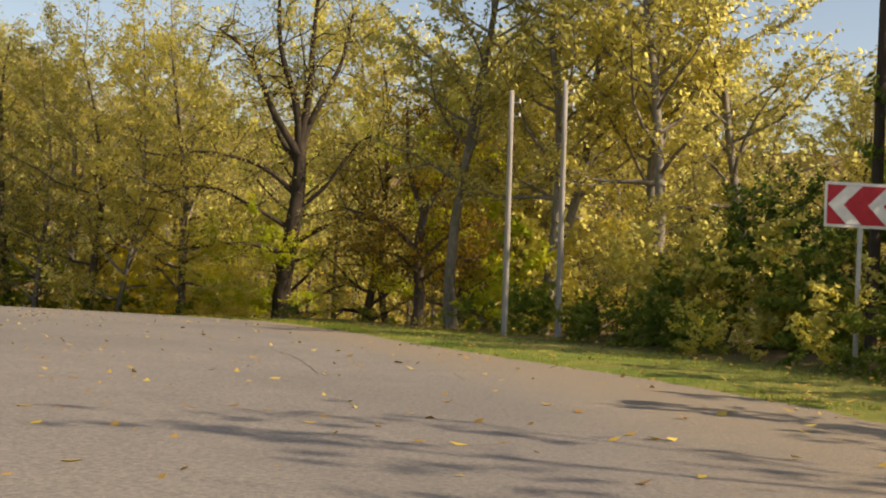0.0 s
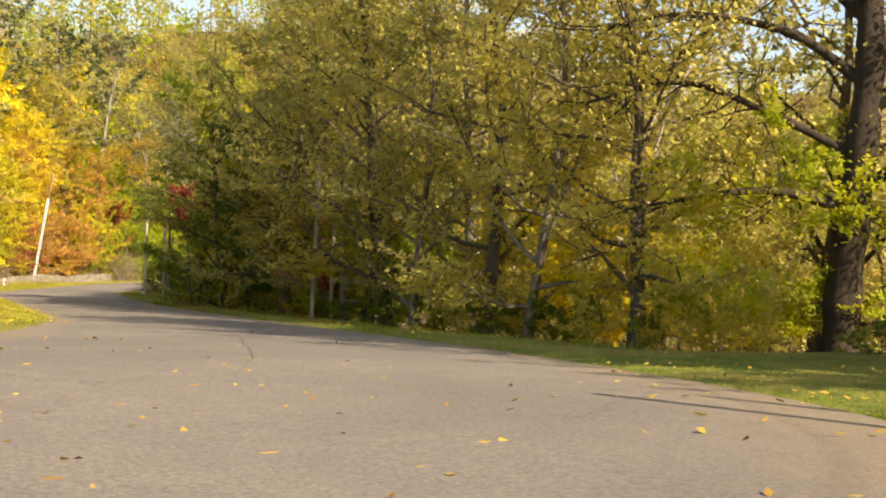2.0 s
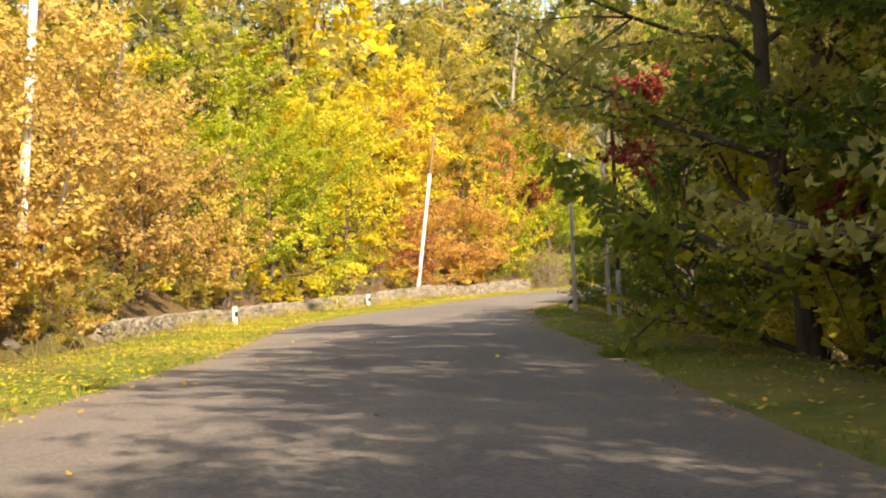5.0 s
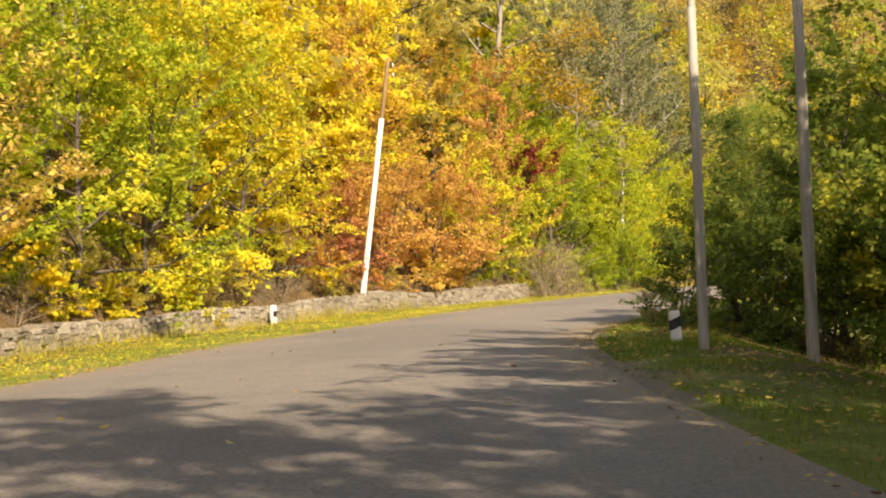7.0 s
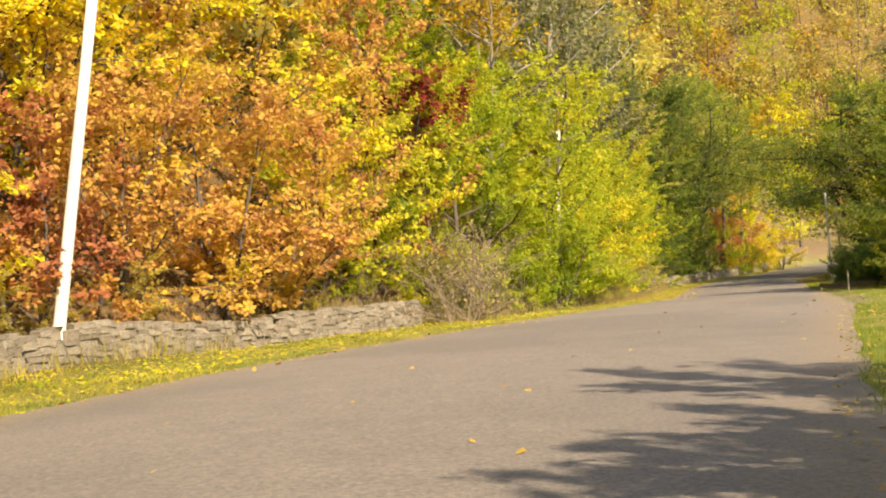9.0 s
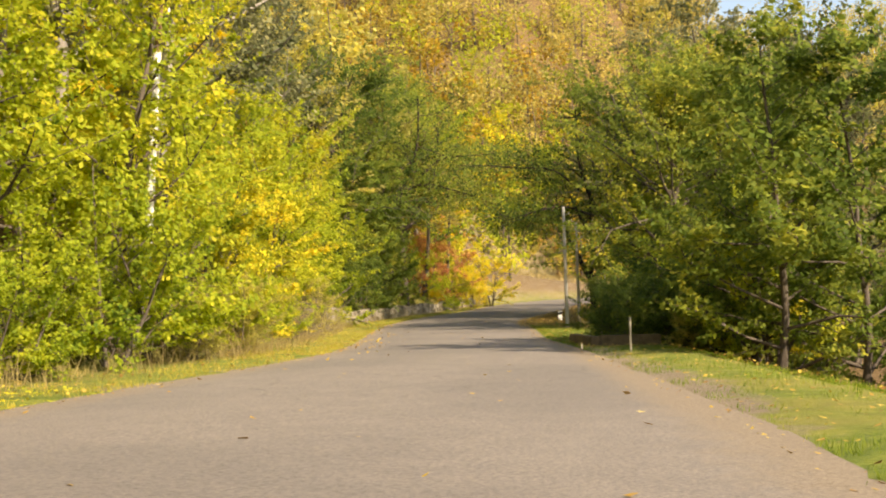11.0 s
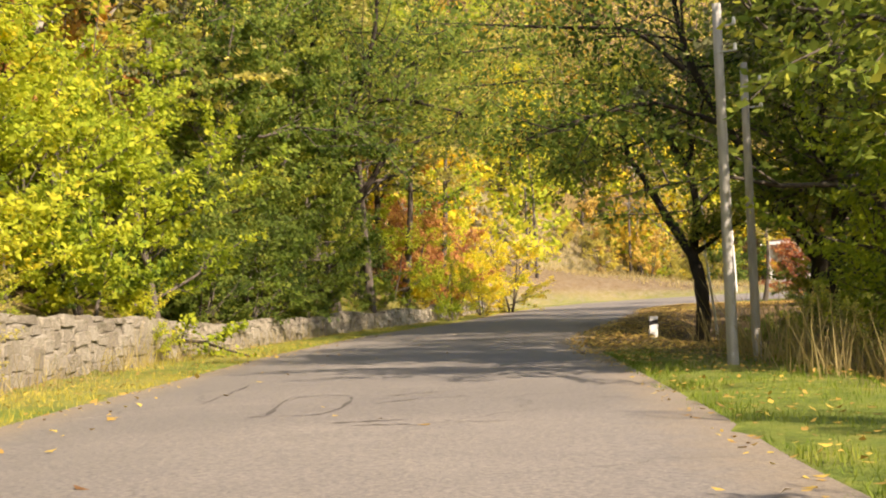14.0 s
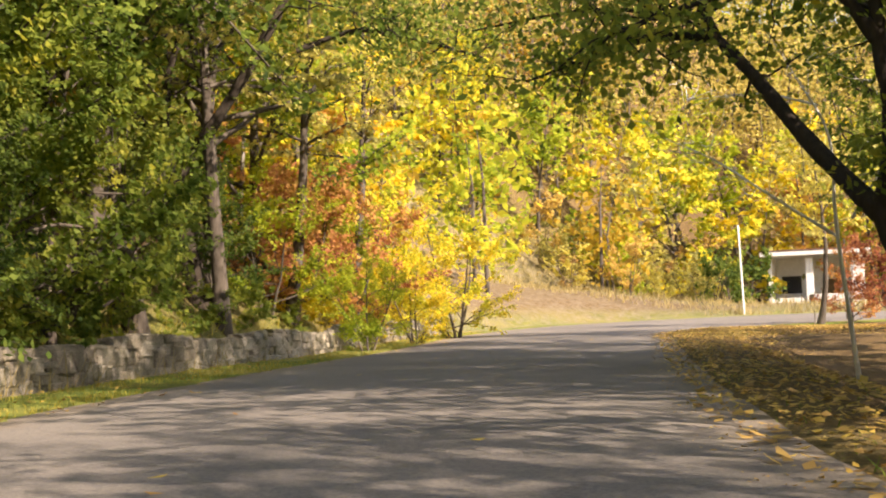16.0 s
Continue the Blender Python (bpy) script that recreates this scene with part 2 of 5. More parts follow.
OLIVE = leafy("olive_leaves", [(0.1, (0.18, 0.175, 0.06)), (0.4, (0.35, 0.32, 0.1)), (0.7, (0.48, 0.425, 0.12)), (0.95, (0.62, 0.49, 0.1))], 0.72, 1.75)
GREYGREEN = leafy("grey_green_leaves", [(0.1, (0.08, 0.1, 0.045)), (0.4, (0.17, 0.19, 0.085)), (0.7, (0.29, 0.29, 0.14)), (0.95, (0.4, 0.37, 0.15))], 0.5)
GRASS = leafy("grass_blades", [(0.1, (0.055, 0.105, 0.012)), (0.4, (0.14, 0.225, 0.022)), (0.7, (0.25, 0.31, 0.04)), (0.95, (0.42, 0.4, 0.08))])
TAN = leafy("tan_leaves", [(0.1, (0.26, 0.16, 0.05)), (0.35, (0.54, 0.35, 0.12)), (0.6, (0.68, 0.48, 0.14)), (0.9, (0.72, 0.56, 0.12))])
GOLD = leafy("golden_leaves", [(0.1, (0.12, 0.09, 0.02)), (0.4, (0.36, 0.24, 0.03)), (0.7, (0.55, 0.36, 0.04)), (0.95, (0.62, 0.42, 0.06))])
AMBER = leafy("amber_leaves", [(0.1, (0.3, 0.27, 0.07)), (0.4, (0.55, 0.45, 0.12)), (0.7, (0.7, 0.56, 0.16)), (0.95, (0.74, 0.58, 0.2))])
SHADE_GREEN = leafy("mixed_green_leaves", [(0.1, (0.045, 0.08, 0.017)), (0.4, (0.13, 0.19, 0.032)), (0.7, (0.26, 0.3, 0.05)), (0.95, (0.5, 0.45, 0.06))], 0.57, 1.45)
VERGE = leafy("verge_blades", [(0.1, (0.2, 0.2, 0.03)), (0.4, (0.42, 0.38, 0.06)), (0.7, (0.6, 0.5, 0.09)), (0.95, (0.68, 0.56, 0.15))])
STRAW = leafy("dry_grass", [(0.1, (0.2, 0.15, 0.06)), (0.5, (0.4, 0.32, 0.14)), (0.95, (0.55, 0.45, 0.2))])
FALLEN = leafy("fallen_leaves", [(0.1, (0.2, 0.1, 0.04)), (0.4, (0.42, 0.26, 0.06)), (0.65, (0.6, 0.44, 0.08)), (0.95, (0.62, 0.52, 0.24))], 0.15)

# ---- plan of the road: its two edges, from south to north ----
LEFT = [(-10, -60), (-10, -30), (-10, 0), (-10.5, 12), (-12, 22), (-14.5, 31), (-18.5, 39), (-24.6, 47.8), (-32.5, 55.7), (-41, 64), (-49.6, 72.3),
        (-56.3, 78.2), (-62.8, 84.9), (-69, 93.6), (-74, 103.5), (-77.5, 111), (-80.5, 120), (-83.3, 130), (-86.2, 142), (-88.2, 148),
        (-91.4, 155.3), (-97, 167.5), (-102, 180), (-106, 194), (-109.5, 211), (-112, 224), (-111, 238), (-103, 247), (-88, 251), (-40, 256)]
RIGHT = [(7, -60), (6.8, -30), (5.8, 2), (4.3, 12.5), (0.3, 21.8), (-2.3, 30), (-6, 38), (-16, 48.6), (-26.1, 58.5), (-34.5, 67), (-42.3, 75.6),
         (-49.5, 83), (-56.5, 90.5), (-61.2, 96.8), (-65, 105), (-67.6, 112.5), (-70.2, 120), (-73.2, 129), (-77, 138.5), (-81, 148),
         (-84.3, 155.5), (-89, 168), (-93.8, 180.5), (-97, 195), (-100, 210), (-101.5, 219), (-98.5, 227), (-91.5, 232.5), (-80, 236), (-40, 241)]
STEPS = 10


def smooth(points):
    p = np.array(points, float)
    p = np.vstack([2 * p[0] - p[1], p, 2 * p[-1] - p[-2]])
    out = []
    for k in range(1, len(p) - 2):
        for u in np.arange(STEPS) / STEPS:
            a, b, c, d = p[k - 1], p[k], p[k + 1], p[k + 2]
            out.append(0.5 * (2 * b + (c - a) * u + (2 * a - 5 * b + 4 * c - d) * u * u + (3 * b - a - 3 * c + d) * u ** 3))
    return np.array(out + [p[-2]])


EDGE_L, EDGE_R = smooth(LEFT), smooth(RIGHT)
MIDDLE = (EDGE_L + EDGE_R) / 2
KNOT_Y = [-2000, -30, 0, 25, 36, 44, 55, 67, 77, 87, 97, 134, 166, 180, 205, 225, 240, 250, 262, 273, 290, 330, 400, 2000]
KNOT_Z = [0.1, 0.1, 0.12, 0.15, 0.0, -0.2, -0.57, -0.95, -1.25, -1.45, -1.5, -1.5, -1.45, -1.3, -0.9, -0.35, 0.1, 0.45, 0.75, 1.0, 7, 26, 55, 140]


def road_z(y):
    return np.interp(y, KNOT_Y, KNOT_Z)


def sides(x, y):
    """Signed distance from the middle's nearest stretch: off the left edge (> 0), off the right edge (> 0)."""
    x, y = np.atleast_1d(np.asarray(x, float)), np.atleast_1d(np.asarray(y, float))
    tang = np.gradient(MIDDLE, axis=0)
    off_l, off_r = np.empty(len(x)), np.empty(len(x))
    for a in range(0, len(x), 4000):
        q = np.stack([x[a : a + 4000], y[a : a + 4000]], 1)
        for edge, out, sign in ((EDGE_L, off_l, 1), (EDGE_R, off_r, -1)):
            d = np.linalg.norm(q[:, None] - edge[None], axis=2)
            k = d.argmin(1)
            v = q - edge[k]
            t = tang[k]
            out[a : a + 4000] = d[np.arange(len(k)), k] * np.sign(sign * (t[:, 0] * v[:, 1] - t[:, 1] * v[:, 0]))
    return off_l, off_r


def soft_noise(x, y, size):
    return np.array([noise.noise((a / size, b / size, 3.7)) for a, b in zip(x, y)])


def wall_off(y):
    """How far off the road's left edge the face of the walls (and of the bank between them) stands."""
    return np.interp(y, [50, 60, 76, 86, 102, 110, 118, 126, 140, 160, 175, 190, 212, 226], [3.0, 3.2, 3.5, 4.0, 4.35, 4.3, 3.1, 3.0, 2.6, 2.3, 2.4, 1.9, 1.9, 1.9])


def ground_z(x, y, rough=True):
    x, y = np.atleast_1d(np.asarray(x, float)), np.atleast_1d(np.asarray(y, float))
    l, r = sides(x, y)
    z = road_z(y)
    north = np.clip((y - 40) / 25, 0, 1) * np.maximum(np.clip((262 - y) / 40, 0, 1), np.clip((-114 - x) / 25, 0, 1) * np.clip((420 - y) / 80, 0, 1))
    back = wall_off(y)
    up = np.clip(l - back - 0.9, 0, None)
    bank = np.clip((l - back - 0.95) / 0.35, 0, 1) * 0.6 + 44 * (1 - np.exp(-up / 56))
    z = z + np.where(l > 0, bank * north, 0)
    z = z + np.clip((-103 - x) / 14, 0, 1) * np.clip((y - 246) / 34, 0, 1) * 2.4
    down = np.clip(r - 2.5, 0, None)
    z = z - np.where((r > 0) & (l < 0), 6.5 * (1 - np.exp(-down / 22)) * np.clip((y - 48) / 26, 0, 1) * np.clip((215 - y) / 30, 0, 1), 0)
    z = z - np.where((r > 0) & (l < 0), 0.7 * np.clip((r - 1.7) / 1.5, 0, 1) * np.clip((y - 176) / 7, 0, 1) * np.clip((212 - y) / 12, 0, 1), 0)
    if rough:
        z = z + 0.25 * soft_noise(x, y, 5.0) * np.clip(np.maximum(l, r) / 3 - 0.5, 0, 1)
    return z - np.where((l < 0) & (r < 0), np.where((l < -1.1) & (r < -1.1), 0.12, 0.035), 0.0) + np.where((l > 0) | (r > 0), 0.03, 0)


def gz(x, y):
    return float(ground_z(x, y)[0])


def edge_at(edge, y, off):
    """The point off metres outside an edge where it passes y."""
    k = int(np.abs(edge[:255, 1] - y).argmin())
    t = edge[min(k + 1, len(edge) - 1)] - edge[max(k - 1, 0)]
    t = t / np.linalg.norm(t)
    n = np.array([-t[1], t[0]]) if edge is EDGE_L else np.array([t[1], -t[0]])
    return edge[k] + n * off


def mesh_from(name, verts, faces, mat, smooth_faces=False):
    me = bpy.data.meshes.new(name)
    me.from_pydata([tuple(v) for v in verts], [], [tuple(f) for f in faces])
    me.materials.append(mat)
    if smooth_faces:
        me.polygons.foreach_set("use_smooth", [True] * len(me.polygons))
    me.update()
    return me


def quads_mesh(name, corners, mat):
    """A mesh of loose quads from an array (n, 4, 3)."""
    n = len(corners)
    me = bpy.data.meshes.new(name)
    me.vertices.add(4 * n)
    me.vertices.foreach_set("co", np.ascontiguousarray(corners, dtype=np.float32).ravel())
    me.loops.add(4 * n)
    me.loops.foreach_set("vertex_index", np.arange(4 * n, dtype=np.int32))
    me.polygons.add(n)
    me.polygons.foreach_set("loop_start", np.arange(0, 4 * n, 4, dtype=np.int32))
    me.materials.append(mat)
    me.update(calc_edges=True)
    return me


def part(name, data, parent, label=""):
    ob = new(name, data)
    ob.parent = parent
    if label:
        ob["label"] = label
    return ob


def thing(name, at, label, category, group="", turn=0.0):
    ob = new(name)
    ob.matrix_basis = pose(*at, 0, 0, turn)
    return tagged(ob, label, category, group)


# ---- ground ----
gx = np.concatenate([[-2500, -1200, -600, -350, -260], np.arange(-220, -125, 3.0), np.arange(-125, 25, 1.0), np.arange(25, 80, 4.0), [110, 160, 260, 500, 1200, 2500]])
gy = np.concatenate([[-2500, -1200, -500, -220, -120], np.arange(-70, 0, 4.0), np.arange(0, 262, 1.0), np.arange(262, 360, 4.0), [400, 500, 700, 1200, 2500]])
X, Y = np.meshgrid(gx, gy)
Z = ground_z(X.ravel(), Y.ravel())
nx, ny = len(gx), len(gy)
idx = np.arange(nx * ny).reshape(ny, nx)
faces = np.stack([idx[:-1, :-1], idx[:-1, 1:], idx[1:, 1:], idx[1:, :-1]], -1).reshape(-1, 4)
ground_mesh = mesh_from("ground", np.stack([X.ravel(), Y.ravel(), Z], 1), faces, EARTH, True)
gl, gr = sides(X.ravel(), Y.ravel())
wide = np.interp(Y.ravel(), [0, 20, 45, 70, 100, 108, 118, 136, 142, 146, 160, 172, 178, 215, 240], [3, 5, 6, 2, 1.3, 5, 9, 8, 3, 2.5, 4, 1.5, 0.35, 0.8, 8])
grass = np.where(gr > 0, np.clip(1.6 - gr / wide, 0, 1), np.clip(1.5 - gl / 3.2, 0, 1))
grass = np.where((gl < 0) & (gr > -3) & (gr > gl) & (Y.ravel() > 174) & (Y.ravel() < 226), np.clip(0.15 - gr * 0.1, 0, 0.3), grass)
grass = np.where(Y.ravel() > 252, np.clip(0.3 - (Y.ravel() - 262) / 60, 0, 0.3), grass)
layer = ground_mesh.attributes.new("grass", "FLOAT", "POINT")
layer.data.foreach_set("value", grass.astype(np.float32))
bare = np.interp(Y.ravel(), [60, 84, 87, 97, 102, 126, 134, 147, 154, 170], [0.2, 0.3, 0.9, 0.9, 0.3, 0.3, 1.0, 1.0, 0.3, 0.2])
gravel = np.where((Y.ravel() > 226) & (Y.ravel() < 268) & (gl > 0.6), 0.38, 0) + np.where(gl < 0, np.clip(bare - np.clip(gr, 0, None) * 0.8, 0, 1), np.clip(0.4 - gl * 0.6, 0, 1))
layer = ground_mesh.attributes.new("gravel", "FLOAT", "POINT")
layer.data.foreach_set("value", gravel.astype(np.float32))
tagged(new("ground", ground_mesh), "verges of grass and yellow leaves below wooded banks", "ground", kind="structure")

# ---- road: slightly cambered, with ragged edges ----
cols = 17
verts = []
for k, (a, b) in enumerate(zip(EDGE_L, EDGE_R)):
    ja, jb = 0.22 * noise.noise((k * 0.31, 1.5, 0)), 0.22 * noise.noise((k * 0.31, 7.5, 0))
    for c in range(cols):
        u = c / (cols - 1) * (1 + ja * 0.06 + jb * 0.06) - ja * 0.03
        q = a + (b - a) * u
        verts.append((q[0], q[1], float(road_z(q[1])) + 0.05 * (1 - (2 * u - 1) ** 2) + 0.015))
rows = len(EDGE_L)
faces = [(r * cols + c, r * cols + c + 1, (r + 1) * cols + c + 1, (r + 1) * cols + c) for r in range(rows - 1) for c in range(cols - 1)]
road_mesh = mesh_from("road", verts, [f[::-1] for f in faces], ASPHALT, True)
layer = road_mesh.attributes.new("shoulder", "FLOAT", "POINT")
across_u = np.tile(np.linspace(0, 1, cols), rows)
along_y = np.repeat(MIDDLE[:, 1], cols)
right_dust = np.interp(along_y, [-20, 28, 45, 60, 84, 88, 98, 104, 120, 136, 150, 156, 175], [1.0, 1.0, 0.5, 0.5, 0.6, 1.0, 1.0, 0.6, 0.7, 1.0, 0.9, 0.6, 0.5])
layer.data.foreach_set("value", np.maximum(np.clip(1 - across_u / 0.13, 0, 1) * 0.6, np.clip(1 - (1 - across_u) / np.interp(along_y, [-20, 26, 50], [0.28, 0.26, 0.14]), 0, 1) * right_dust).astype(np.float32))
road_ob = tagged(new("road", road_mesh), "worn grey asphalt road with cracks and patches", "road", kind="structure")

# cracks and tar seams in the asphalt, and two painted twig shadows: thin ragged strips
CRACKS_AND_SHADOWS = [[(-90.8, 160.6), (-91.8, 162.7), (-91.2, 163.0), (-90.3, 160.9), (-90.9, 160.4)], [(-89.7, 159.9), (-89.1, 160.3)], [(-92.6, 162.0), (-94.1, 165.2)], [(-90.7, 163.0), (-90.1, 164.0)],
          [(-90.3, 161.9), (-90.1, 162.6), (-89.7, 163.1)], [(-4.7, 22.0), (-3.3, 19.2), (-2.3, 17.6), (-1.7, 16.1), (-1.2, 14.2), (-0.8, 12.1)],
          # strips starting at x = -88.6 and -88.5 paint shadows of twigs
          [(-89.4, 159.7), (-88.9, 159.9)], [(-88.6, 160.1), (-88.1, 160.3)], [(-88.5, 163.1), (-87.8, 163.1)], [(-1.3, 20.6), (-1.0, 19.5), (-0.8, 19.0)], [(0.8, 13.6), (0.9, 12.4)], [(-17.6, 45.5), (-14.9, 41.7), (-12.8, 38.7), (-11.6, 36.6)]]
for k, line in enumerate(CRACKS_AND_SHADOWS):
    p = smooth(line)
    n = len(p)
    p = p + np.array([[0.05 * noise.noise((i * 0.9, k, j)) for j in (0.3, 5.1)] for i in range(n)])
    t = np.gradient(p, axis=0)
    t /= np.linalg.norm(t, axis=1)[:, None] + 1e-9
    w = np.array([0.004 + (0.06 if line[0][1] > 100 else 0.008) * abs(noise.noise((i * 0.7, k, 9.0))) for i in range(n)])[:, None]
    nrm = np.stack([-t[:, 1], t[:, 0]], 1) * w
    cv = []
    for a, b in zip(p - nrm, p + nrm):
        for q in (a, b):
            ml = sides(q[0], q[1])
            u = float(-ml[0][0] / (-ml[0][0] - ml[1][0] + 1e-6))
            cv.append((q[0], q[1], float(road_z(q[1])) + 0.05 * (1 - (2 * u - 1) ** 2) + 0.021))
    part_ob = new("crack", mesh_from("crack", cv, [(2 * i, 2 * i + 1, 2 * i + 3, 2 * i + 2) for i in range(n - 1)], TAR_AND_SHADOW))
    part_ob.parent = road_ob

# ---- plants ----


def tube(verts, faces, line, radii, n):
    """Adds a tapered tube along a line of points."""
    base = len(verts)
    line = np.asarray(line, float)
    for k, p in enumerate(line):
        t = line[min(k + 1, len(line) - 1)] - line[max(k - 1, 0)]
        t = t / (np.linalg.norm(t) + 1e-9)
        a = np.cross(t, (0.31, 0.77, 0.2) if abs(t[2]) > 0.8 else (0, 0, 1.0))
        a /= np.linalg.norm(a) + 1e-9
        b = np.cross(t, a)
        for j in range(n):
            w = 2 * math.pi * j / n
            verts.append(p + radii[k] * (math.cos(w) * a + math.sin(w) * b))
    for k in range(len(line) - 1):
        for j in range(n):
            q = base + k * n
            faces.append((q + j, q + (j + 1) % n, q + n + (j + 1) % n, q + n + j))


def grow(rng, start, way, length, bends, wander, lift):
    pts, p, d = [np.array(start, float)], np.array(start, float), np.array(way, float)
    for _ in range(bends):
        d = d + rng.normal(0, wander, 3) + (0, 0, lift)
        d /= np.linalg.norm(d)
        p = p + d * length / bends
        pts.append(p)
    return np.array(pts)


def leaves_at(rng, centres, size, spread, upward, outward=0.0):
    n = len(centres)
    c = centres + rng.normal(0, 1, (n, 3)) * spread * np.array([1, 1, 0.45])
    nrm = 0.8 * rng.normal(0, 1, (n, 3)) + np.array([0, 0, upward])
    nrm[:, :2] += outward * c[:, :2] / (np.linalg.norm(c[:, :2], axis=1)[:, None] + 0.3)
    nrm /= np.linalg.norm(nrm, axis=1)[:, None]
    a = np.cross(nrm, rng.normal(0, 1, (n, 3)))
    a /= np.linalg.norm(a, axis=1)[:, None]
    b = np.cross(nrm, a)
    s = size * rng.uniform(0.6, 1.35, (n, 1))
    w = s * rng.uniform(0.42, 0.72, (n, 1))
    dip = nrm * s * 0.12
    return np.stack([c - a * s * 0.5, c + b * w * 0.5 - dip, c + a * s * 0.5 - dip * rng.uniform(0, 2, (n, 1)), c - b * w * 0.5 - dip], 1)


def sprays(rng, lines, wide, n, droop):
    """Leaf places in flat fans along twigs: lines is an array (k, m, 3) of twigs, wide the half-width of each one's fan."""
    k = rng.choice(len(lines), n, p=wide / wide.sum())
    m = lines.shape[1] - 1
    u = rng.uniform(0.12, 1.06, n) * m
    i = np.minimum(u.astype(int), m - 1)
    p0, p1 = lines[k, i], lines[k, i + 1]
    p = p0 + (p1 - p0) * (u - i)[:, None]
    d = lines[k, m] - lines[k, 0]
    d /= np.linalg.norm(d, axis=1)[:, None] + 1e-9
    side = np.cross(d, (0, 0, 1.0))
    side /= np.linalg.norm(side, axis=1)[:, None] + 1e-9
    reach = wide[k] * (1.15 - 0.75 * u / m)
    off = rng.uniform(-1, 1, n) * reach
    p = p + side * off[:, None] + d * (np.abs(off) * 0.5)[:, None]
    p[:, 2] += rng.normal(0, 0.05, n) - droop * np.abs(off) ** 1.4
    return p


FINE = True          # far plants carry no twigs of wood


def plant(seed, height, trunk, spread, base, limbs, leaves, leaf_size, bark, leaf_mat, label, name="tree", category="tree", scatter=0.23,
          upward=1.1, stems=1, lift=0.05, wander=0.16, lean=(0, 0), group="woodland"):
    """A tree or bush: Empty > trunk (with its limbs), crown. Built at the origin."""
    rng = np.random.default_rng(seed)
    v, f, fans, widths = [], [], [], []
    for st in range(stems):
        ang = rng.uniform(0, 6.28)
        out = (0.0 if stems == 1 else 0.35)
        h = height * (1 if st == 0 else rng.uniform(0.65, 0.95))
        way = np.array([lean[0] + out * math.cos(ang), lean[1] + out * math.sin(ang), 1.0])
        stem = grow(rng, (0.15 * (stems > 1) * math.cos(ang), 0.15 * (stems > 1) * math.sin(ang), -0.3), way / np.linalg.norm(way), h, 9, wander * 0.45, 0.06)
        rad = trunk * (1 - 0.86 * np.linspace(0, 1, 10) ** 0.9)
        rad[0] *= 1.35
        tube(v, f, stem, rad, 8 if trunk > 0.15 else 5)
        nl = max(3, limbs // stems)
        for k in range(nl):
            u = base + (0.97 - base) * (k + rng.uniform(0, 1)) / nl
            at = u * 9
            i0 = int(min(at, 8))
            p0 = stem[i0] + (stem[i0 + 1] - stem[i0]) * (at - i0)
            a = k * 2.4 + rng.uniform(-0.5, 0.5)
            prof = math.sin(math.pi * min(1, 0.25 + 0.75 * (u - base) / (1.0 - base))) ** 0.7
            ll = spread * (0.35 + 0.75 * prof) * rng.uniform(0.75, 1.15)
            rise = rng.uniform(0.05, 0.7) + 0.5 * u
            w = np.array([math.cos(a), math.sin(a), rise])
            limb = grow(rng, p0, w / np.linalg.norm(w), ll, 5, wander, lift)
            r0 = max(0.012, trunk * (1 - u) * 0.5)
            tube(v, f, limb, r0 * (1 - 0.8 * np.linspace(0, 1, 6)), 5)
            fans.append(limb[2:])
            widths.append(0.15 * ll)
            for m in range(5):
                i1 = int(rng.integers(1, 5))
                w2 = (limb[i1 + 1] - limb[i1]) / np.linalg.norm(limb[i1 + 1] - limb[i1]) + rng.normal(0, 0.65, 3) * np.array([1, 1, 0.6])
                twig = grow(rng, limb[i1], w2 / np.linalg.norm(w2), ll * rng.uniform(0.3, 0.55), 3, wander * 1.3, lift)
                if FINE:
                    tube(v, f, twig, max(0.008, r0 * 0.4) * (1 - 0.75 * np.linspace(0, 1, 4)), 3)
                fans.append(twig)
                widths.append(0.125 * ll)
    ob = new(name)
    tagged(ob, label, category, group)
    part("trunk" if name == "tree" else "stem", mesh_from(name + "_wood", v, f, bark, True), ob)
    if leaves:
        places = sprays(rng, np.array(fans), np.array(widths), leaves, 0.28)
        part("crown", quads_mesh(name + "_leaves", leaves_at(rng, places, leaf_size, scatter * rng.uniform(0.1, 0.5, (leaves, 1)), upward, 0.9), leaf_mat), ob)
    ob.matrix_basis = pose(0, -400, -200)
    return ob


KIND = {}
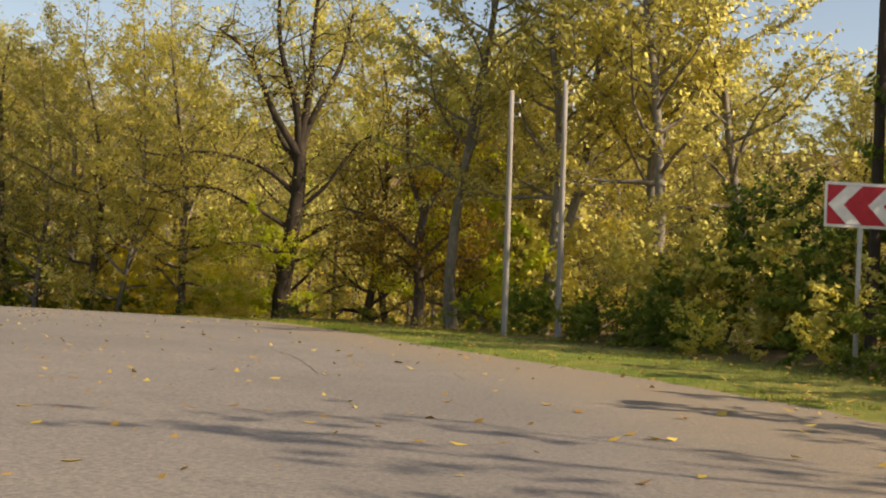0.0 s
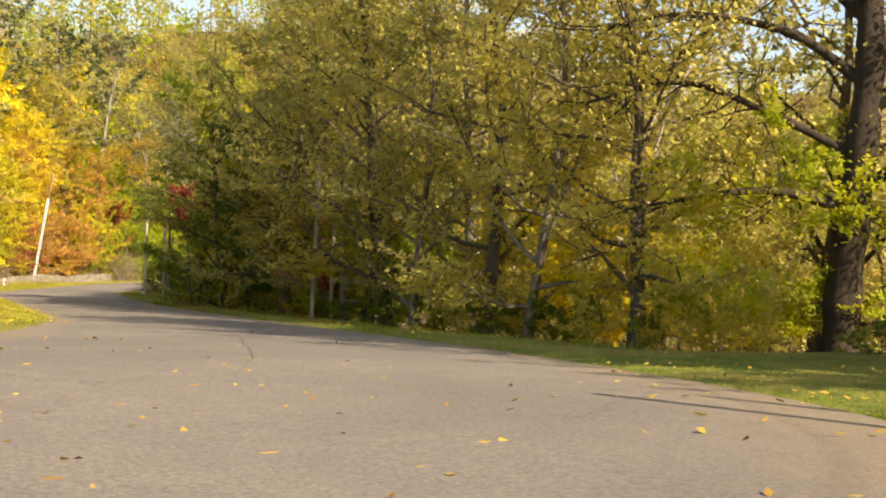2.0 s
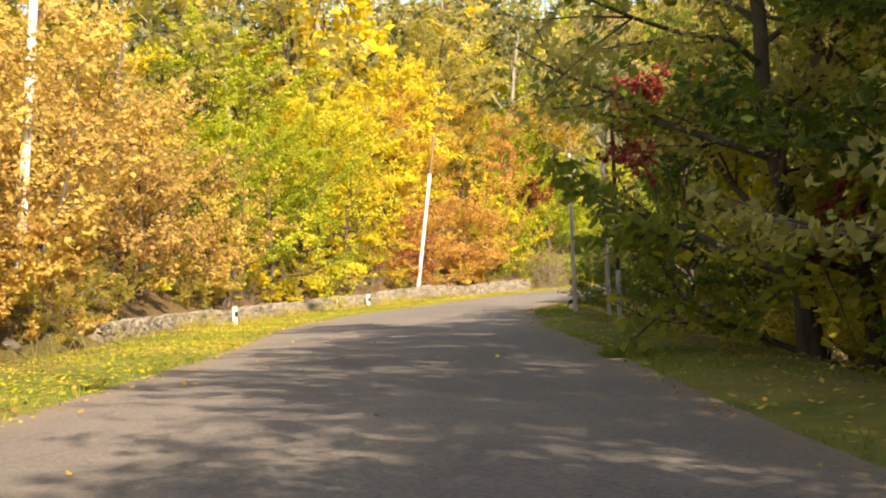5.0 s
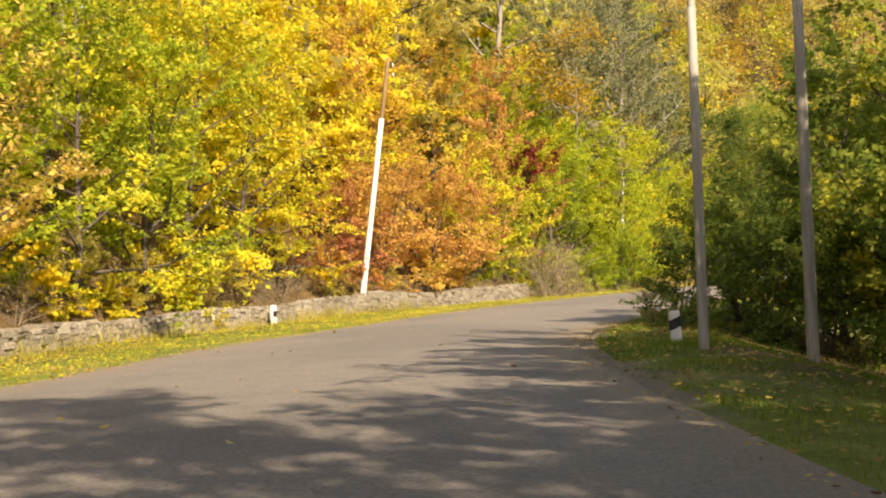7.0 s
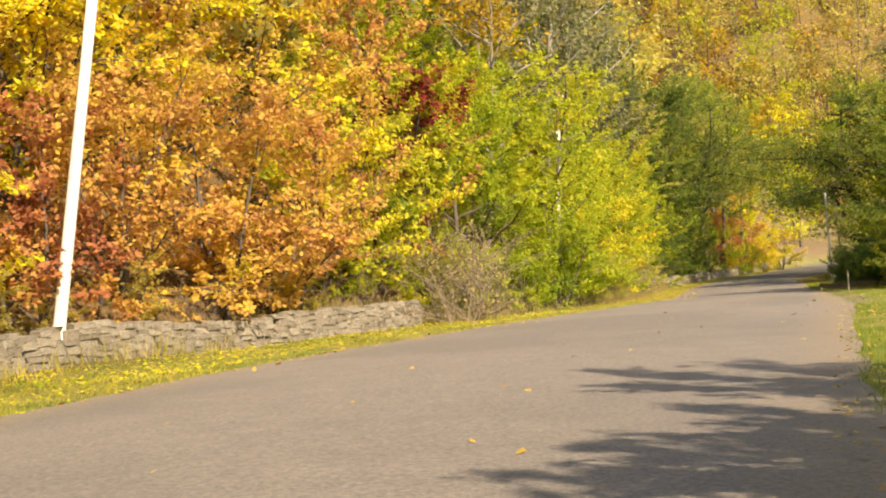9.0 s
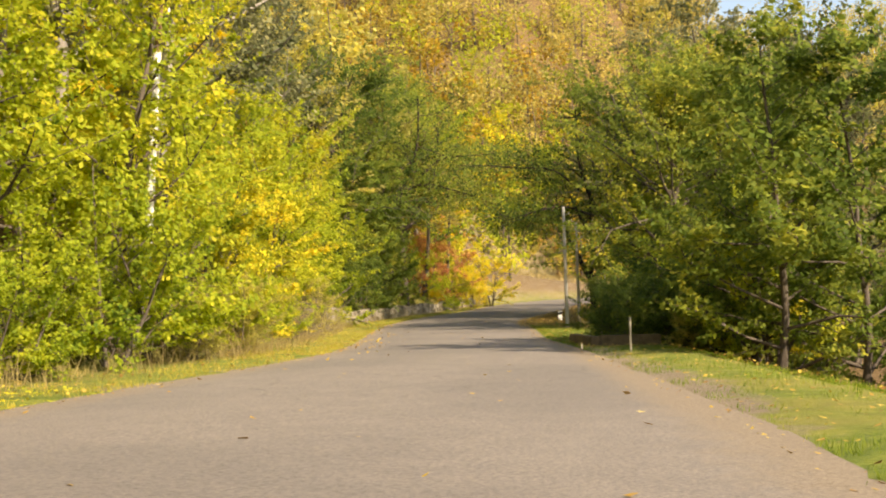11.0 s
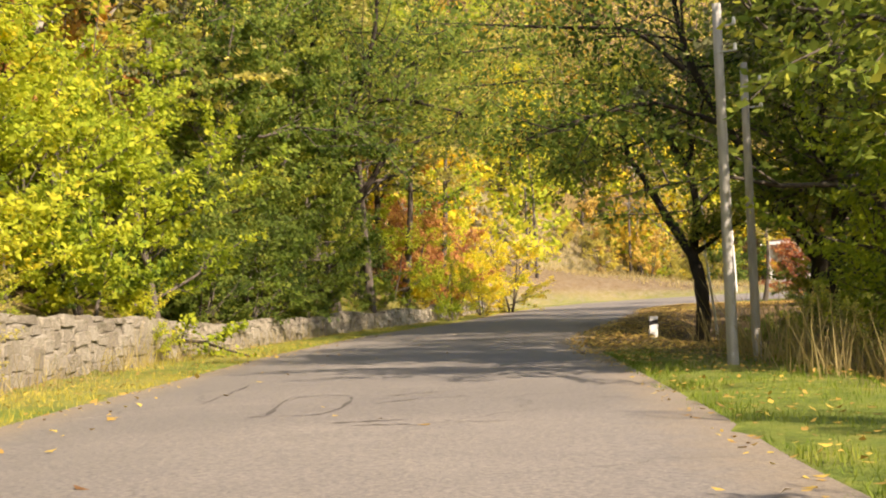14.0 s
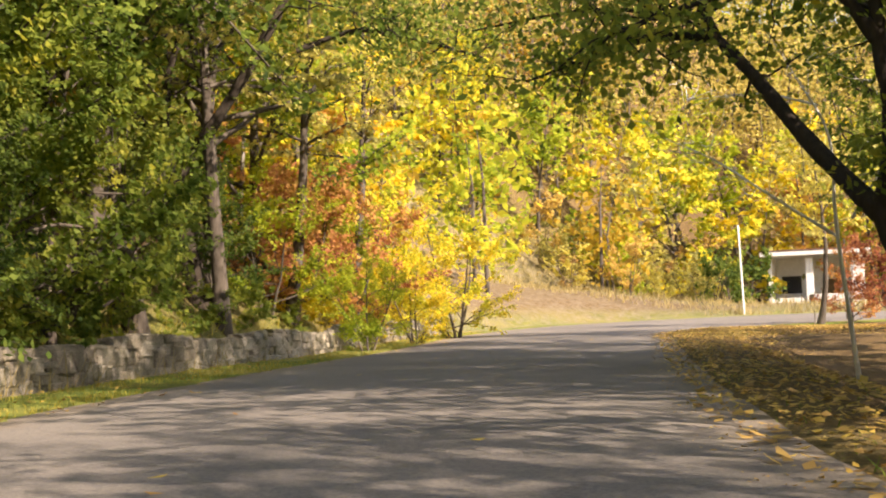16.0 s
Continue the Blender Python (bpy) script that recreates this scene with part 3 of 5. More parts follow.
# near kinds: close leaf; far kinds: fewer, larger sprays
for far in (False, True):
    FINE = not far
    q, big = (0.24, 1.8) if far else (1.15, 0.78)
    pre = "far_" if far else ""

    def leafed(n):
        return int(n * q)

    lim = 0.6 if far else 1.0
    KIND[pre + "yellow_tree"] = plant(1, 9, 0.14, 3.6, 0.04, int(24 * lim), leafed(8500), 0.22 * big, BARK, YELLOW, "young tree in bright yellow autumn leaf on the bank", upward=1.2, lift=-0.02)
    KIND[pre + "yellow_bush"] = plant(2, 6, 0.08, 2.9, 0.02, int(21 * lim), leafed(6500), 0.2 * big, BARK, YELLOW, "spreading bush with yellow and green autumn leaves", "bush", "bush", stems=3)
    KIND[pre + "lime_tree"] = plant(3, 9, 0.14, 3.4, 0.08, int(22 * lim), leafed(8000), 0.21 * big, BARK, LIME, "leafy tree turning from green to yellow")
    KIND[pre + "lime_bush"] = plant(4, 5.5, 0.07, 2.7, 0.02, int(21 * lim), leafed(6000), 0.19 * big, BARK, LIME, "yellow-green bush at the roadside", "bush", "bush", stems=3)
    KIND[pre + "orange_bush"] = plant(5, 6.5, 0.09, 3.2, 0.02, int(24 * lim), leafed(7500), 0.19 * big, BARK, ORANGE, "dense bush in orange and tan autumn leaf", "bush", "bush", stems=3)
    KIND[pre + "tan_bush"] = plant(15, 6.5, 0.09, 3.2, 0.02, int(24 * lim), leafed(7000), 0.19 * big, BARK, TAN, "dense bush in pale tan and golden autumn leaf", "bush", "bush", stems=3)
    KIND[pre + "russet_bush"] = plant(6, 5, 0.07, 2.4, 0.04, int(18 * lim), leafed(4500), 0.19 * big, BARK, RUSSET, "russet-red bush in autumn leaf", "bush", "bush", stems=2)
    KIND[pre + "green_tree"] = plant(7, 11, 0.18, 4.0, 0.12, int(24 * lim), leafed(8000), 0.23 * big, BARK, GREEN, "green broadleaf tree at the wood's edge")
    KIND[pre + "green_bush"] = plant(8, 4.2, 0.06, 2.4, 0.02, int(21 * lim), leafed(5500), 0.18 * big, BARK, GREEN, "dark green bush beside the road", "bush", "bush", stems=3)
    KIND[pre + "olive_tree"] = plant(9, 13, 0.2, 4.2, 0.1, int(27 * lim), leafed(8000), 0.22 * big, BARK, OLIVE, "tall woodland tree with thin olive-brown leaves")
    KIND[pre + "olive_bush"] = plant(10, 5, 0.06, 2.6, 0.02, int(21 * lim), leafed(5000), 0.17 * big, BARK, OLIVE, "woodland bush with olive and brown leaves", "bush", "bush", stems=3)
    KIND[pre + "grey_tree"] = plant(11, 14, 0.22, 4.4, 0.16, int(27 * lim), leafed(8500), 0.22 * big, PALE_BARK, GREYGREEN, "tall grey-green tree on the slope")
    KIND[pre + "bare_tree"] = plant(12, 13, 0.15, 3.8, 0.12, int(34 * lim), leafed(2500), 0.19 * big, PALE_BARK, OLIVE, "nearly bare pale-stemmed tree with a few brown leaves")
FINE = True
KIND["thin_tree"] = plant(21, 13, 0.15, 4.0, 0.06, 34, 12500, 0.15, GREY_BARK, OLIVE, "thin-leaved woodland tree with grey twigs and olive leaves")
KIND["far_thin_tree"] = KIND["thin_tree"]
KIND["orange_tree"] = plant(25, 10, 0.13, 3.5, 0.05, 26, 9500, 0.17, BARK, ORANGE, "tree in orange and golden autumn leaf on the bank")
KIND["tall_tree"] = plant(22, 21, 0.26, 4.6, 0.25, 34, 10500, 0.22, GREY_BARK, OLIVE, "tall slender woodland tree with an olive crown", scatter=0.5)
KIND["dry_bush"] = plant(13, 2.4, 0.026, 1.5, 0.02, 34, 420, 0.085, TWIG, STRAW, "dry grey-brown twiggy bush by the wall", "bush", "bush", stems=5)
KIND["canopy_tree"] = plant(14, 13, 0.24, 5.2, 0.28, 34, 15000, 0.18, BARK, SHADE_GREEN, "dark-trunked tree whose green crown hangs over the road", wander=0.22)
KIND["grey_canopy"] = plant(17, 14, 0.22, 5.2, 0.12, 30, 11000, 0.2, BARK, GREYGREEN, "tall grey-green tree rising beside the road", wander=0.2)
KIND["red_bush"] = plant(19, 5, 0.07, 1.9, 0.42, 16, 3000, 0.18, BARK, CRIMSON, "dark red bush in autumn leaf at the wood's edge", "bush", "bush", stems=2)
KIND["red_tree"] = plant(27, 6.8, 0.07, 2.1, 0.68, 15, 3200, 0.17, BARK, CRIMSON, "slender small tree with dark red leaves beside the road")
KIND["bank_tree"] = plant(20, 14, 0.24, 3.6, 0.45, 18, 3600, 0.24, BARK, OLIVE, "tall straight brown-trunked tree on the wooded bank", lean=(0.05, 0.02))
KIND["edge_tree"] = plant(16, 9.5, 0.13, 3.2, 0.05, 28, 11000, 0.18, BARK, SHADE_GREEN, "leafy green tree close to the road")

rng = random.Random(5)


def put(kind, x, y, size=1.0, sink=0.0, group="", z=None, turn=None):
    ob = copy_thing(KIND[kind], pose(x, y, (gz(x, y) if z is None else z) - sink, 0, 0, rng.uniform(0, 360) if turn is None else turn) @ Matrix.Diagonal((size, size, size * rng.uniform(0.92, 1.1), 1)))
    if group:
        ob["group"] = group
    return ob


def choose(table, y):
    for top, kinds in table:
        if y < top:
            return rng.choice(kinds.split())
    return "far_olive_tree"


# left bank: front row close behind the wall, a second row, then far rows up the slope
FRONT = [(62, "tan_bush tan_bush olive_bush"), (91, "tan_bush"), (100, "yellow_tree yellow_tree lime_tree"), (109, "yellow_bush yellow_tree yellow_bush"), (121, "orange_bush tan_bush orange_bush russet_bush orange_bush"), (125, "orange_bush yellow_bush lime_bush"),
         (127, "lime_bush yellow_bush"), (150, "lime_bush lime_tree"), (172, "yellow_bush lime_bush lime_tree"), (178, "lime_bush"), (190, "lime_bush edge_tree lime_bush green_bush"), (199, "green_bush edge_tree green_bush"), (206, "green_bush lime_bush"),
         (213, "lime_bush russet_bush"), (217, "yellow_bush lime_bush"), (228, "yellow_bush")]
SECOND = [(91, "tan_bush far_olive_tree tan_bush"), (100, "yellow_tree lime_tree"), (110, "yellow_tree"), (125, "orange_tree yellow_tree olive_tree"), (140, "olive_tree far_grey_tree lime_tree"),
          (172, "far_yellow_tree far_lime_tree far_yellow_tree"), (205, "far_orange_bush far_tan_bush far_olive_tree far_orange_bush"), (240, "far_lime_tree far_orange_bush far_yellow_tree")]
y = 48.0
while y < 226:
    x0, y0 = edge_at(EDGE_L, y, float(wall_off(y)) + (1.7 if 84 < y < 128 else 3.0 if 160 < y < 178 else 2.2) + rng.uniform(-0.5, 0.5))
    put(choose(FRONT, y), x0, y0, rng.uniform(0.82, 1.05) * (1.2 if 70 < y < 91 else 1.0), 0.2, "plants on the bank")
    y += rng.uniform(2.5, 3.5)
y = 44.0
while y < 238:
    x0, y0 = edge_at(EDGE_L, y, 10 + rng.uniform(-1.5, 1.5))
    put(choose(SECOND, y), x0, y0, rng.uniform(0.95, 1.25), 0, "plants on the bank")
    y += rng.uniform(3.2, 4.4)
for off, step in ((15, 4.4), (22, 6.0)):
    y = 34.0
    while y < 250:
        x0, y0 = edge_at(EDGE_L, y, off + rng.uniform(-3, 3))
        kinds = "far_olive_tree far_grey_tree far_lime_tree far_bare_tree far_yellow_tree far_olive_tree" if y < 165 else "far_olive_tree far_olive_tree far_lime_tree far_orange_bush far_tan_bush far_yellow_tree"
        put(rng.choice(kinds.split()), x0, y0, rng.uniform(1.0, 1.35) * (1 + off / 150) * (1.25 if 100 < y < 160 else 1.0), 0, "trees on the slope")
        y += rng.uniform(0.8, 1.2) * step


def woodland(name, spots, per, size, mat, label, seed, tall=(4.0, 6.5)):
    """Distant woodland: many ragged crowns of loose sprays in one object."""
    g = np.random.default_rng(seed)
    spots = np.asarray(spots)
    n = len(spots)
    z = ground_z(spots[:, 0], spots[:, 1], False)
    h = g.uniform(*tall, n)
    lumps, blobs = 9, []
    for k in range(n):
        c = g.normal(0, 1, (lumps, 3))
        c /= np.linalg.norm(c, axis=1)[:, None]
        blobs.append(np.array([spots[k, 0], spots[k, 1], z[k] + h[k]]) + c * h[k] * np.array([0.42, 0.42, 0.72]))
    blobs = np.vstack(blobs)
    rad = np.repeat(h * 0.3, lumps)
    pick = g.integers(0, len(blobs), n * per)
    d = g.normal(0, 1, (n * per, 3))
    d /= np.linalg.norm(d, axis=1)[:, None]
    pts = blobs[pick] + d * (rad[pick] * g.uniform(0.5, 1.15, n * per))[:, None]
    tagged(new(name, quads_mesh(name, leaves_at(g, pts, size, 0.0, 0.9), mat)), label, "woodland", kind="stuff")
    v, f = [], []
    for k in range(n):
        tube(v, f, [(spots[k, 0], spots[k, 1], z[k] - 0.5), (spots[k, 0] + g.normal(0, 0.3), spots[k, 1], z[k] + h[k]), (spots[k, 0] + g.normal(0, 0.5), spots[k, 1], z[k] + 1.5 * h[k])], [0.17, 0.1, 0.03], 5)
    tagged(new(name + "_trunks", mesh_from(name + "_trunks", v, f, BARK, True)), "brown trunks standing in the distant wood", "woodland", kind="stuff")


W = np.random.default_rng(77)
slope = []
for off in (29, 36, 44, 53, 63, 75, 90, 108, 128, 150, 176, 205):
    for yy in np.arange(26, 236, 5.0 + off * 0.05):
        slope.append(edge_at(EDGE_L, yy + W.uniform(-2, 2), off + W.uniform(-3, 3)))
slope = np.array(slope)
corner = np.column_stack([W.uniform(-200, -113, 150), W.uniform(222, 300, 150)])
corner = corner[sides(corner[:, 0], corner[:, 1])[0] > 7]
far_end = np.column_stack([W.uniform(-215, -15, 520), 268 + 150 * W.uniform(0, 1, 520) ** 1.2])
valley = np.column_stack([W.uniform(-42, 75, 210), W.uniform(82, 150, 210)])
valley = valley[(sides(valley[:, 0], valley[:, 1])[1] > 26)]
backing = np.column_stack([W.uniform(-14, 62, 46), W.uniform(68, 84, 46)])
backing = np.vstack([backing, np.column_stack([W.uniform(-30, 5, 30), W.uniform(84, 108, 30)])])
east = np.column_stack([W.uniform(45, 75, 16), W.uniform(40, 75, 16)])
mixed = W.permutation(len(slope))
cut = [int(len(slope) * u) for u in (0, 0.4, 0.62, 0.82, 1.0)]
woodland("slope_wood", slope[mixed[cut[0] : cut[1]]], 380, 0.48, OLIVE, "olive-brown woods covering the steep slope", 1, (6.5, 9.5))
woodland("slope_wood", slope[mixed[cut[1] : cut[2]]], 380, 0.48, LIME, "yellow-green woods covering the steep slope", 2, (6.5, 9.5))
woodland("slope_wood", slope[mixed[cut[2] : cut[3]]], 380, 0.48, GOLD, "golden woods covering the steep slope", 3, (6.5, 9.5))
woodland("slope_wood", slope[mixed[cut[3] : cut[4]]], 380, 0.48, GREYGREEN, "grey-green woods covering the steep slope", 4, (6.5, 9.5))
woodland("far_wood", far_end[:270], 420, 0.56, AMBER, "golden yellow woods on the far hillside", 5, (5, 8))
woodland("far_wood", far_end[270:410], 420, 0.56, LIME, "yellow-green woods on the far hillside", 6, (5, 8))
woodland("far_wood", far_end[410:], 420, 0.56, OLIVE, "olive woods on the far hillside", 7, (5, 8))
beyond = np.column_stack([W.uniform(-430, -205, 320), W.uniform(215, 430, 320)])
woodland("far_wood", beyond[::2], 130, 1.7, OLIVE, "olive-brown woods on the distant hill", 12, (8, 12))
woodland("far_wood", beyond[1::2], 130, 1.7, LIME, "yellow-green woods on the distant hill", 13, (8, 12))
behind = np.column_stack([W.uniform(-185, -70, 170), W.uniform(296, 405, 170)])
woodland("far_wood", behind, 400, 0.6, AMBER, "yellow woods rising behind the far bend", 14, (6, 9))
woodland("valley_wood", backing, 700, 0.32, OLIVE, "olive-brown trees closing the view behind the first bend", 15, (7, 9.5))
woodland("slope_wood", corner[::2], 250, 0.66, GOLD, "golden woods on the hill above the far bend", 10, (4.5, 7))
woodland("slope_wood", corner[1::2], 250, 0.66, LIME, "yellow-green woods on the hill above the far bend", 11, (4.5, 7))
woodland("valley_wood", np.vstack([valley[::2], east[::2]]), 230, 0.58, OLIVE, "olive-brown woods in the valley beyond the bend", 8, (6, 8.5))
woodland("valley_wood", np.vstack([valley[1::2], east[1::2]]), 230, 0.58, GOLD, "brown-gold woods in the valley beyond the bend", 9, (6.5, 9.5))

def joined(name, rows, label):
    """Low growth that nobody could count: copies of bushes, turned and scaled, in one mesh. Rows of kind, x, y, size."""
    quads, slots, mats = [], [], []
    for kind, x0, y0, size in rows:
        me = next(o for o in KIND[kind].children if o.name.startswith("crown")).data
        co = np.empty(3 * len(me.vertices), np.float32)
        me.vertices.foreach_get("co", co)
        q = co.reshape(-1, 4, 3) * size
        a = rng.uniform(0, 6.28)
        c, d = math.cos(a), math.sin(a)
        q = q @ np.array([[c, d, 0], [-d, c, 0], [0, 0, 1]]) + np.array([x0, y0, gz(x0, y0) - 0.1])
        if me.materials[0] not in mats:
            mats.append(me.materials[0])
        quads.append(q)
        slots.append(np.full(len(q), mats.index(me.materials[0]), np.int32))
    me = quads_mesh(name, np.concatenate(quads), mats[0])
    for m in mats[1:]:
        me.materials.append(m)
    me.polygons.foreach_set("material_index", np.concatenate(slots))
    tagged(new(name, me), label, "undergrowth", kind="stuff")


# low growth hanging over the wall and filling the foot of the bank
y = 46.0
LOW = [(84, "tan_bush olive_bush dry_bush"), (104, "olive_bush dry_bush yellow_bush"), (122, "dry_bush olive_bush orange_bush"), (150, "lime_bush dry_bush lime_bush"), (172, "lime_bush yellow_bush dry_bush"), (207, "green_bush"), (226, "lime_bush yellow_bush")]
low = []
while y < 226:
    x0, y0 = edge_at(EDGE_L, y, float(wall_off(y)) + rng.uniform(0.9, 1.7) + (0.7 if 163 < y < 178 else 0))
    kind = choose(LOW, y)
    if 128 < y < 163:
        x0, y0 = edge_at(EDGE_L, y, float(wall_off(y)) + rng.uniform(0.1, 1.0))
        put(rng.choice(("lime_bush", "olive_bush", "lime_bush", "dry_bush")), x0, y0, rng.uniform(0.4, 0.65), 0.1, "low growth on the bank")
    if kind == "dry_bush":
        put(kind, x0, y0, rng.uniform(0.4, 0.8), 0.1, "low growth on the bank")
    else:
        low.append(("far_" + kind, x0, y0, rng.uniform(0.28, 0.45)))
    y += rng.uniform(0.8, 1.3) if 84 < y < 126 else rng.uniform(1.3, 2.0)
y = 46.0
while y < 78:
    x0, y0 = edge_at(EDGE_L, y, float(wall_off(y)) + rng.uniform(0.7, 1.6))
    low.append((rng.choice(("far_tan_bush", "far_olive_bush", "far_tan_bush")), x0, y0, rng.uniform(0.22, 0.36)))
    y += rng.uniform(0.5, 0.9)
joined("undergrowth", low, "low leafy growth spilling over the foot of the bank")
# the dense green thicket hanging over the upper wall
y = 178.0
while y < 191:
    x0, y0 = edge_at(EDGE_L, y, float(wall_off(y)) + rng.uniform(1.0, 1.9))
    put(rng.choice(("green_bush", "edge_tree", "green_bush")), x0, y0, rng.uniform(0.75, 1.0), 0.1, "plants on the bank")
    y += rng.uniform(1.5, 2.2)
# the named bushes of the bank
for kind, x0, y0, size in (("russet_bush", -87.4, 122.6, 0.7), ("orange_tree", -88.6, 127.3, 1.0), ("orange_tree", -90.4, 123.6, 1.1), ("orange_tree", -89.6, 117.6, 1.1), ("orange_tree", -87.6, 113.4, 0.95), ("red_tree", -86.9, 128.6, 1.25), ("dry_bush", -84.2, 126.6, 1.35), ("dry_bush", -85.2, 128.6, 1.2), ("dry_bush", -83.6, 124.8, 1.1), ("dry_bush", -85.0, 126.0, 1.4),
                           ("russet_bush", -112.6, 211.5, 1.15), ("yellow_bush", -110.6, 214.0, 0.65), ("lime_bush", -109.4, 207.0, 0.6), ("yellow_bush", -111.0, 219.5, 1.0), ("dry_bush", -93.5, 153.5, 0.8), ("dry_bush", -96.0, 159.0, 0.9), ("dry_bush", -96.8, 161.8, 0.8), ("olive_bush", -97.4, 162.6, 0.4), ("lime_bush", -100.2, 166.2, 0.35), ("lime_bush", -102.4, 172.9, 0.4),
                           ("russet_bush", -27.5, 68.5, 1.2), ("green_bush", -79.9, 155.6, 0.6), ("green_bush", -78.6, 152.6, 0.65), ("green_bush", -77.2, 150.0, 0.7), ("green_bush", -77.4, 155.5, 0.85), ("green_bush", -81.8, 158.2, 0.45), ("edge_tree", -58.5, 103.3, 0.85), ("edge_tree", -54.5, 102.0, 1.05), ("edge_tree", -56.4, 100.6, 1.0), ("edge_tree", -59.8, 105.0, 0.65), ("green_bush", -60.2, 101.8, 0.8), ("green_bush", -59.3, 99.6, 0.75), ("green_bush", -58.0, 98.0, 0.7), ("green_bush", -57.2, 99.2, 0.8), ("green_bush", -60.9, 99.6, 0.5), ("lime_bush", -101.0, 165.2, 0.95), ("lime_bush", -102.4, 169.0, 1.0), ("lime_tree", -102.9, 174.6, 0.95), ("lime_bush", -103.0, 172.0, 0.9), ("lime_bush", -99.6, 161.1, 0.9), ("lime_tree", -100.5, 163.5, 1.0), ("lime_tree", -103.8, 170.5, 1.05), ("lime_tree", -98.0, 157.0, 1.0), ("dry_bush", -84.4, 172.6, 0.6), ("dry_bush", -86.9, 171.6, 0.42), ("dry_bush", -86.2, 170.2, 0.36), ("lime_tree", -84.9, 170.6, 0.72), ("green_bush", -83.0, 170.2, 0.6), ("olive_bush", -62.4, 101.2, 0.24), ("edge_tree", -76.4, 149.0, 0.85), ("edge_tree", -73.6, 147.2, 0.95), ("green_bush", -79.2, 150.6, 0.34), ("green_bush", -80.2, 152.2, 0.4), ("green_bush", -81.1, 153.4, 0.34), ("olive_bush", -78.2, 149.2, 0.3), ("green_bush", -82.0, 154.6, 0.26), ("green_bush", -82.1, 153.3, 0.5), ("green_bush", -81.0, 155.0, 0.6), ("green_bush", -80.1, 152.6, 0.55), ("green_bush", -80.8, 151.0, 0.38), ("green_bush", -80.2, 149.9, 0.3), ("edge_tree", -75.4, 146.2, 0.95), ("green_bush", -78.8, 151.2, 0.5), ("green_bush", -79.0, 151.4, 0.55), ("green_bush", -80.4, 152.8, 0.35), ("green_bush", -77.4, 149.4, 0.5), ("green_bush", -81.2, 154.6, 0.4), ("red_bush", -36.6, 76.6, 1.15), ("red_tree", -46.6, 85.0, 1.0), ("red_bush", -25.5, 65.5, 0.5), ("lime_bush", -89.0, 140.4, 1.0), ("lime_bush", -88.2, 137.6, 0.9), ("green_bush", -74.6, 152.2, 0.85), ("green_bush", -72.0, 151.6, 0.9), ("green_bush", -69.4, 151.0, 0.95), ("green_bush", -66.8, 150.4, 0.9), ("green_bush", -64.2, 149.8, 0.9), ("green_bush", -61.6, 149.4, 0.9), ("olive_tree", -70.4, 155.0, 0.9), ("lime_tree", -66.4, 154.4, 1.1), ("orange_bush", -63.4, 153.0, 1.15), ("dry_bush", -60.8, 68.0, 0.8)):
    put(kind, x0, y0, size, 0.1, "single bushes")

# right side: woodland edge and the wood behind it; open grass lies between y = 105 and 138
RIGHT_EDGE = [(43, "olive_bush green_bush olive_bush"), (62, "olive_bush lime_bush olive_bush yellow_bush"), (88, "green_bush olive_bush lime_bush lime_bush"), (108, "green_bush"),
              (153, "green_bush olive_bush edge_tree lime_bush"), (168, "green_bush lime_bush"), (220, "green_bush olive_bush")]
y = 18.0
while y < 168:
    if not (101 < y < 145 or y > 153 or 36 < y < 47):
        off = float(np.interp(y, [18, 24, 30, 45, 60, 90, 101, 145, 150, 156, 170], [13, 12.5, 11, 13, 5, 6, 6.5, 5.5, 5.5, 7, 7]))
        x0, y0 = edge_at(EDGE_R, y, off + rng.uniform(-0.4, 1.0))
        put(choose(RIGHT_EDGE, y), x0, y0, rng.uniform(0.75, 1.05), 0.1, "plants at the wood's edge")
    y += rng.uniform(2.2, 3.2)
for off, step in ((5, 4.6), (12, 9), (22, 15)):
    y = 24.0
    while y < 172:
        if not ((88 if off < 8 else 98) < y < 140 or y > 152):
            add = float(np.interp(y, [20, 30, 44, 50, 60, 100, 140, 150, 166, 172], [13, 15, 15, 5, 1.0, 2, 14, 8, 8, 3]))
            x0, y0 = edge_at(EDGE_R, y, off + add + rng.uniform(-1.5, 1.5))
            if y < 47 and y0 < 51 or y < 92 and (off > 8 or rng.random() < 0.35):
                y += step
                continue
            kinds = "far_thin_tree far_bare_tree bare_tree far_thin_tree far_olive_tree" if y < 66 else "far_olive_tree edge_tree far_bare_tree far_lime_tree bare_tree" if y < 110 else "far_green_tree grey_canopy lime_tree far_lime_tree"
            put(rng.choice(kinds.split()), x0, y0, rng.uniform(0.9, 1.2) * (1.15 if y < 60 else 1.0), 0, "trees of the wood")
        y += rng.uniform(0.8, 1.2) * step
y = 12.0
low = []
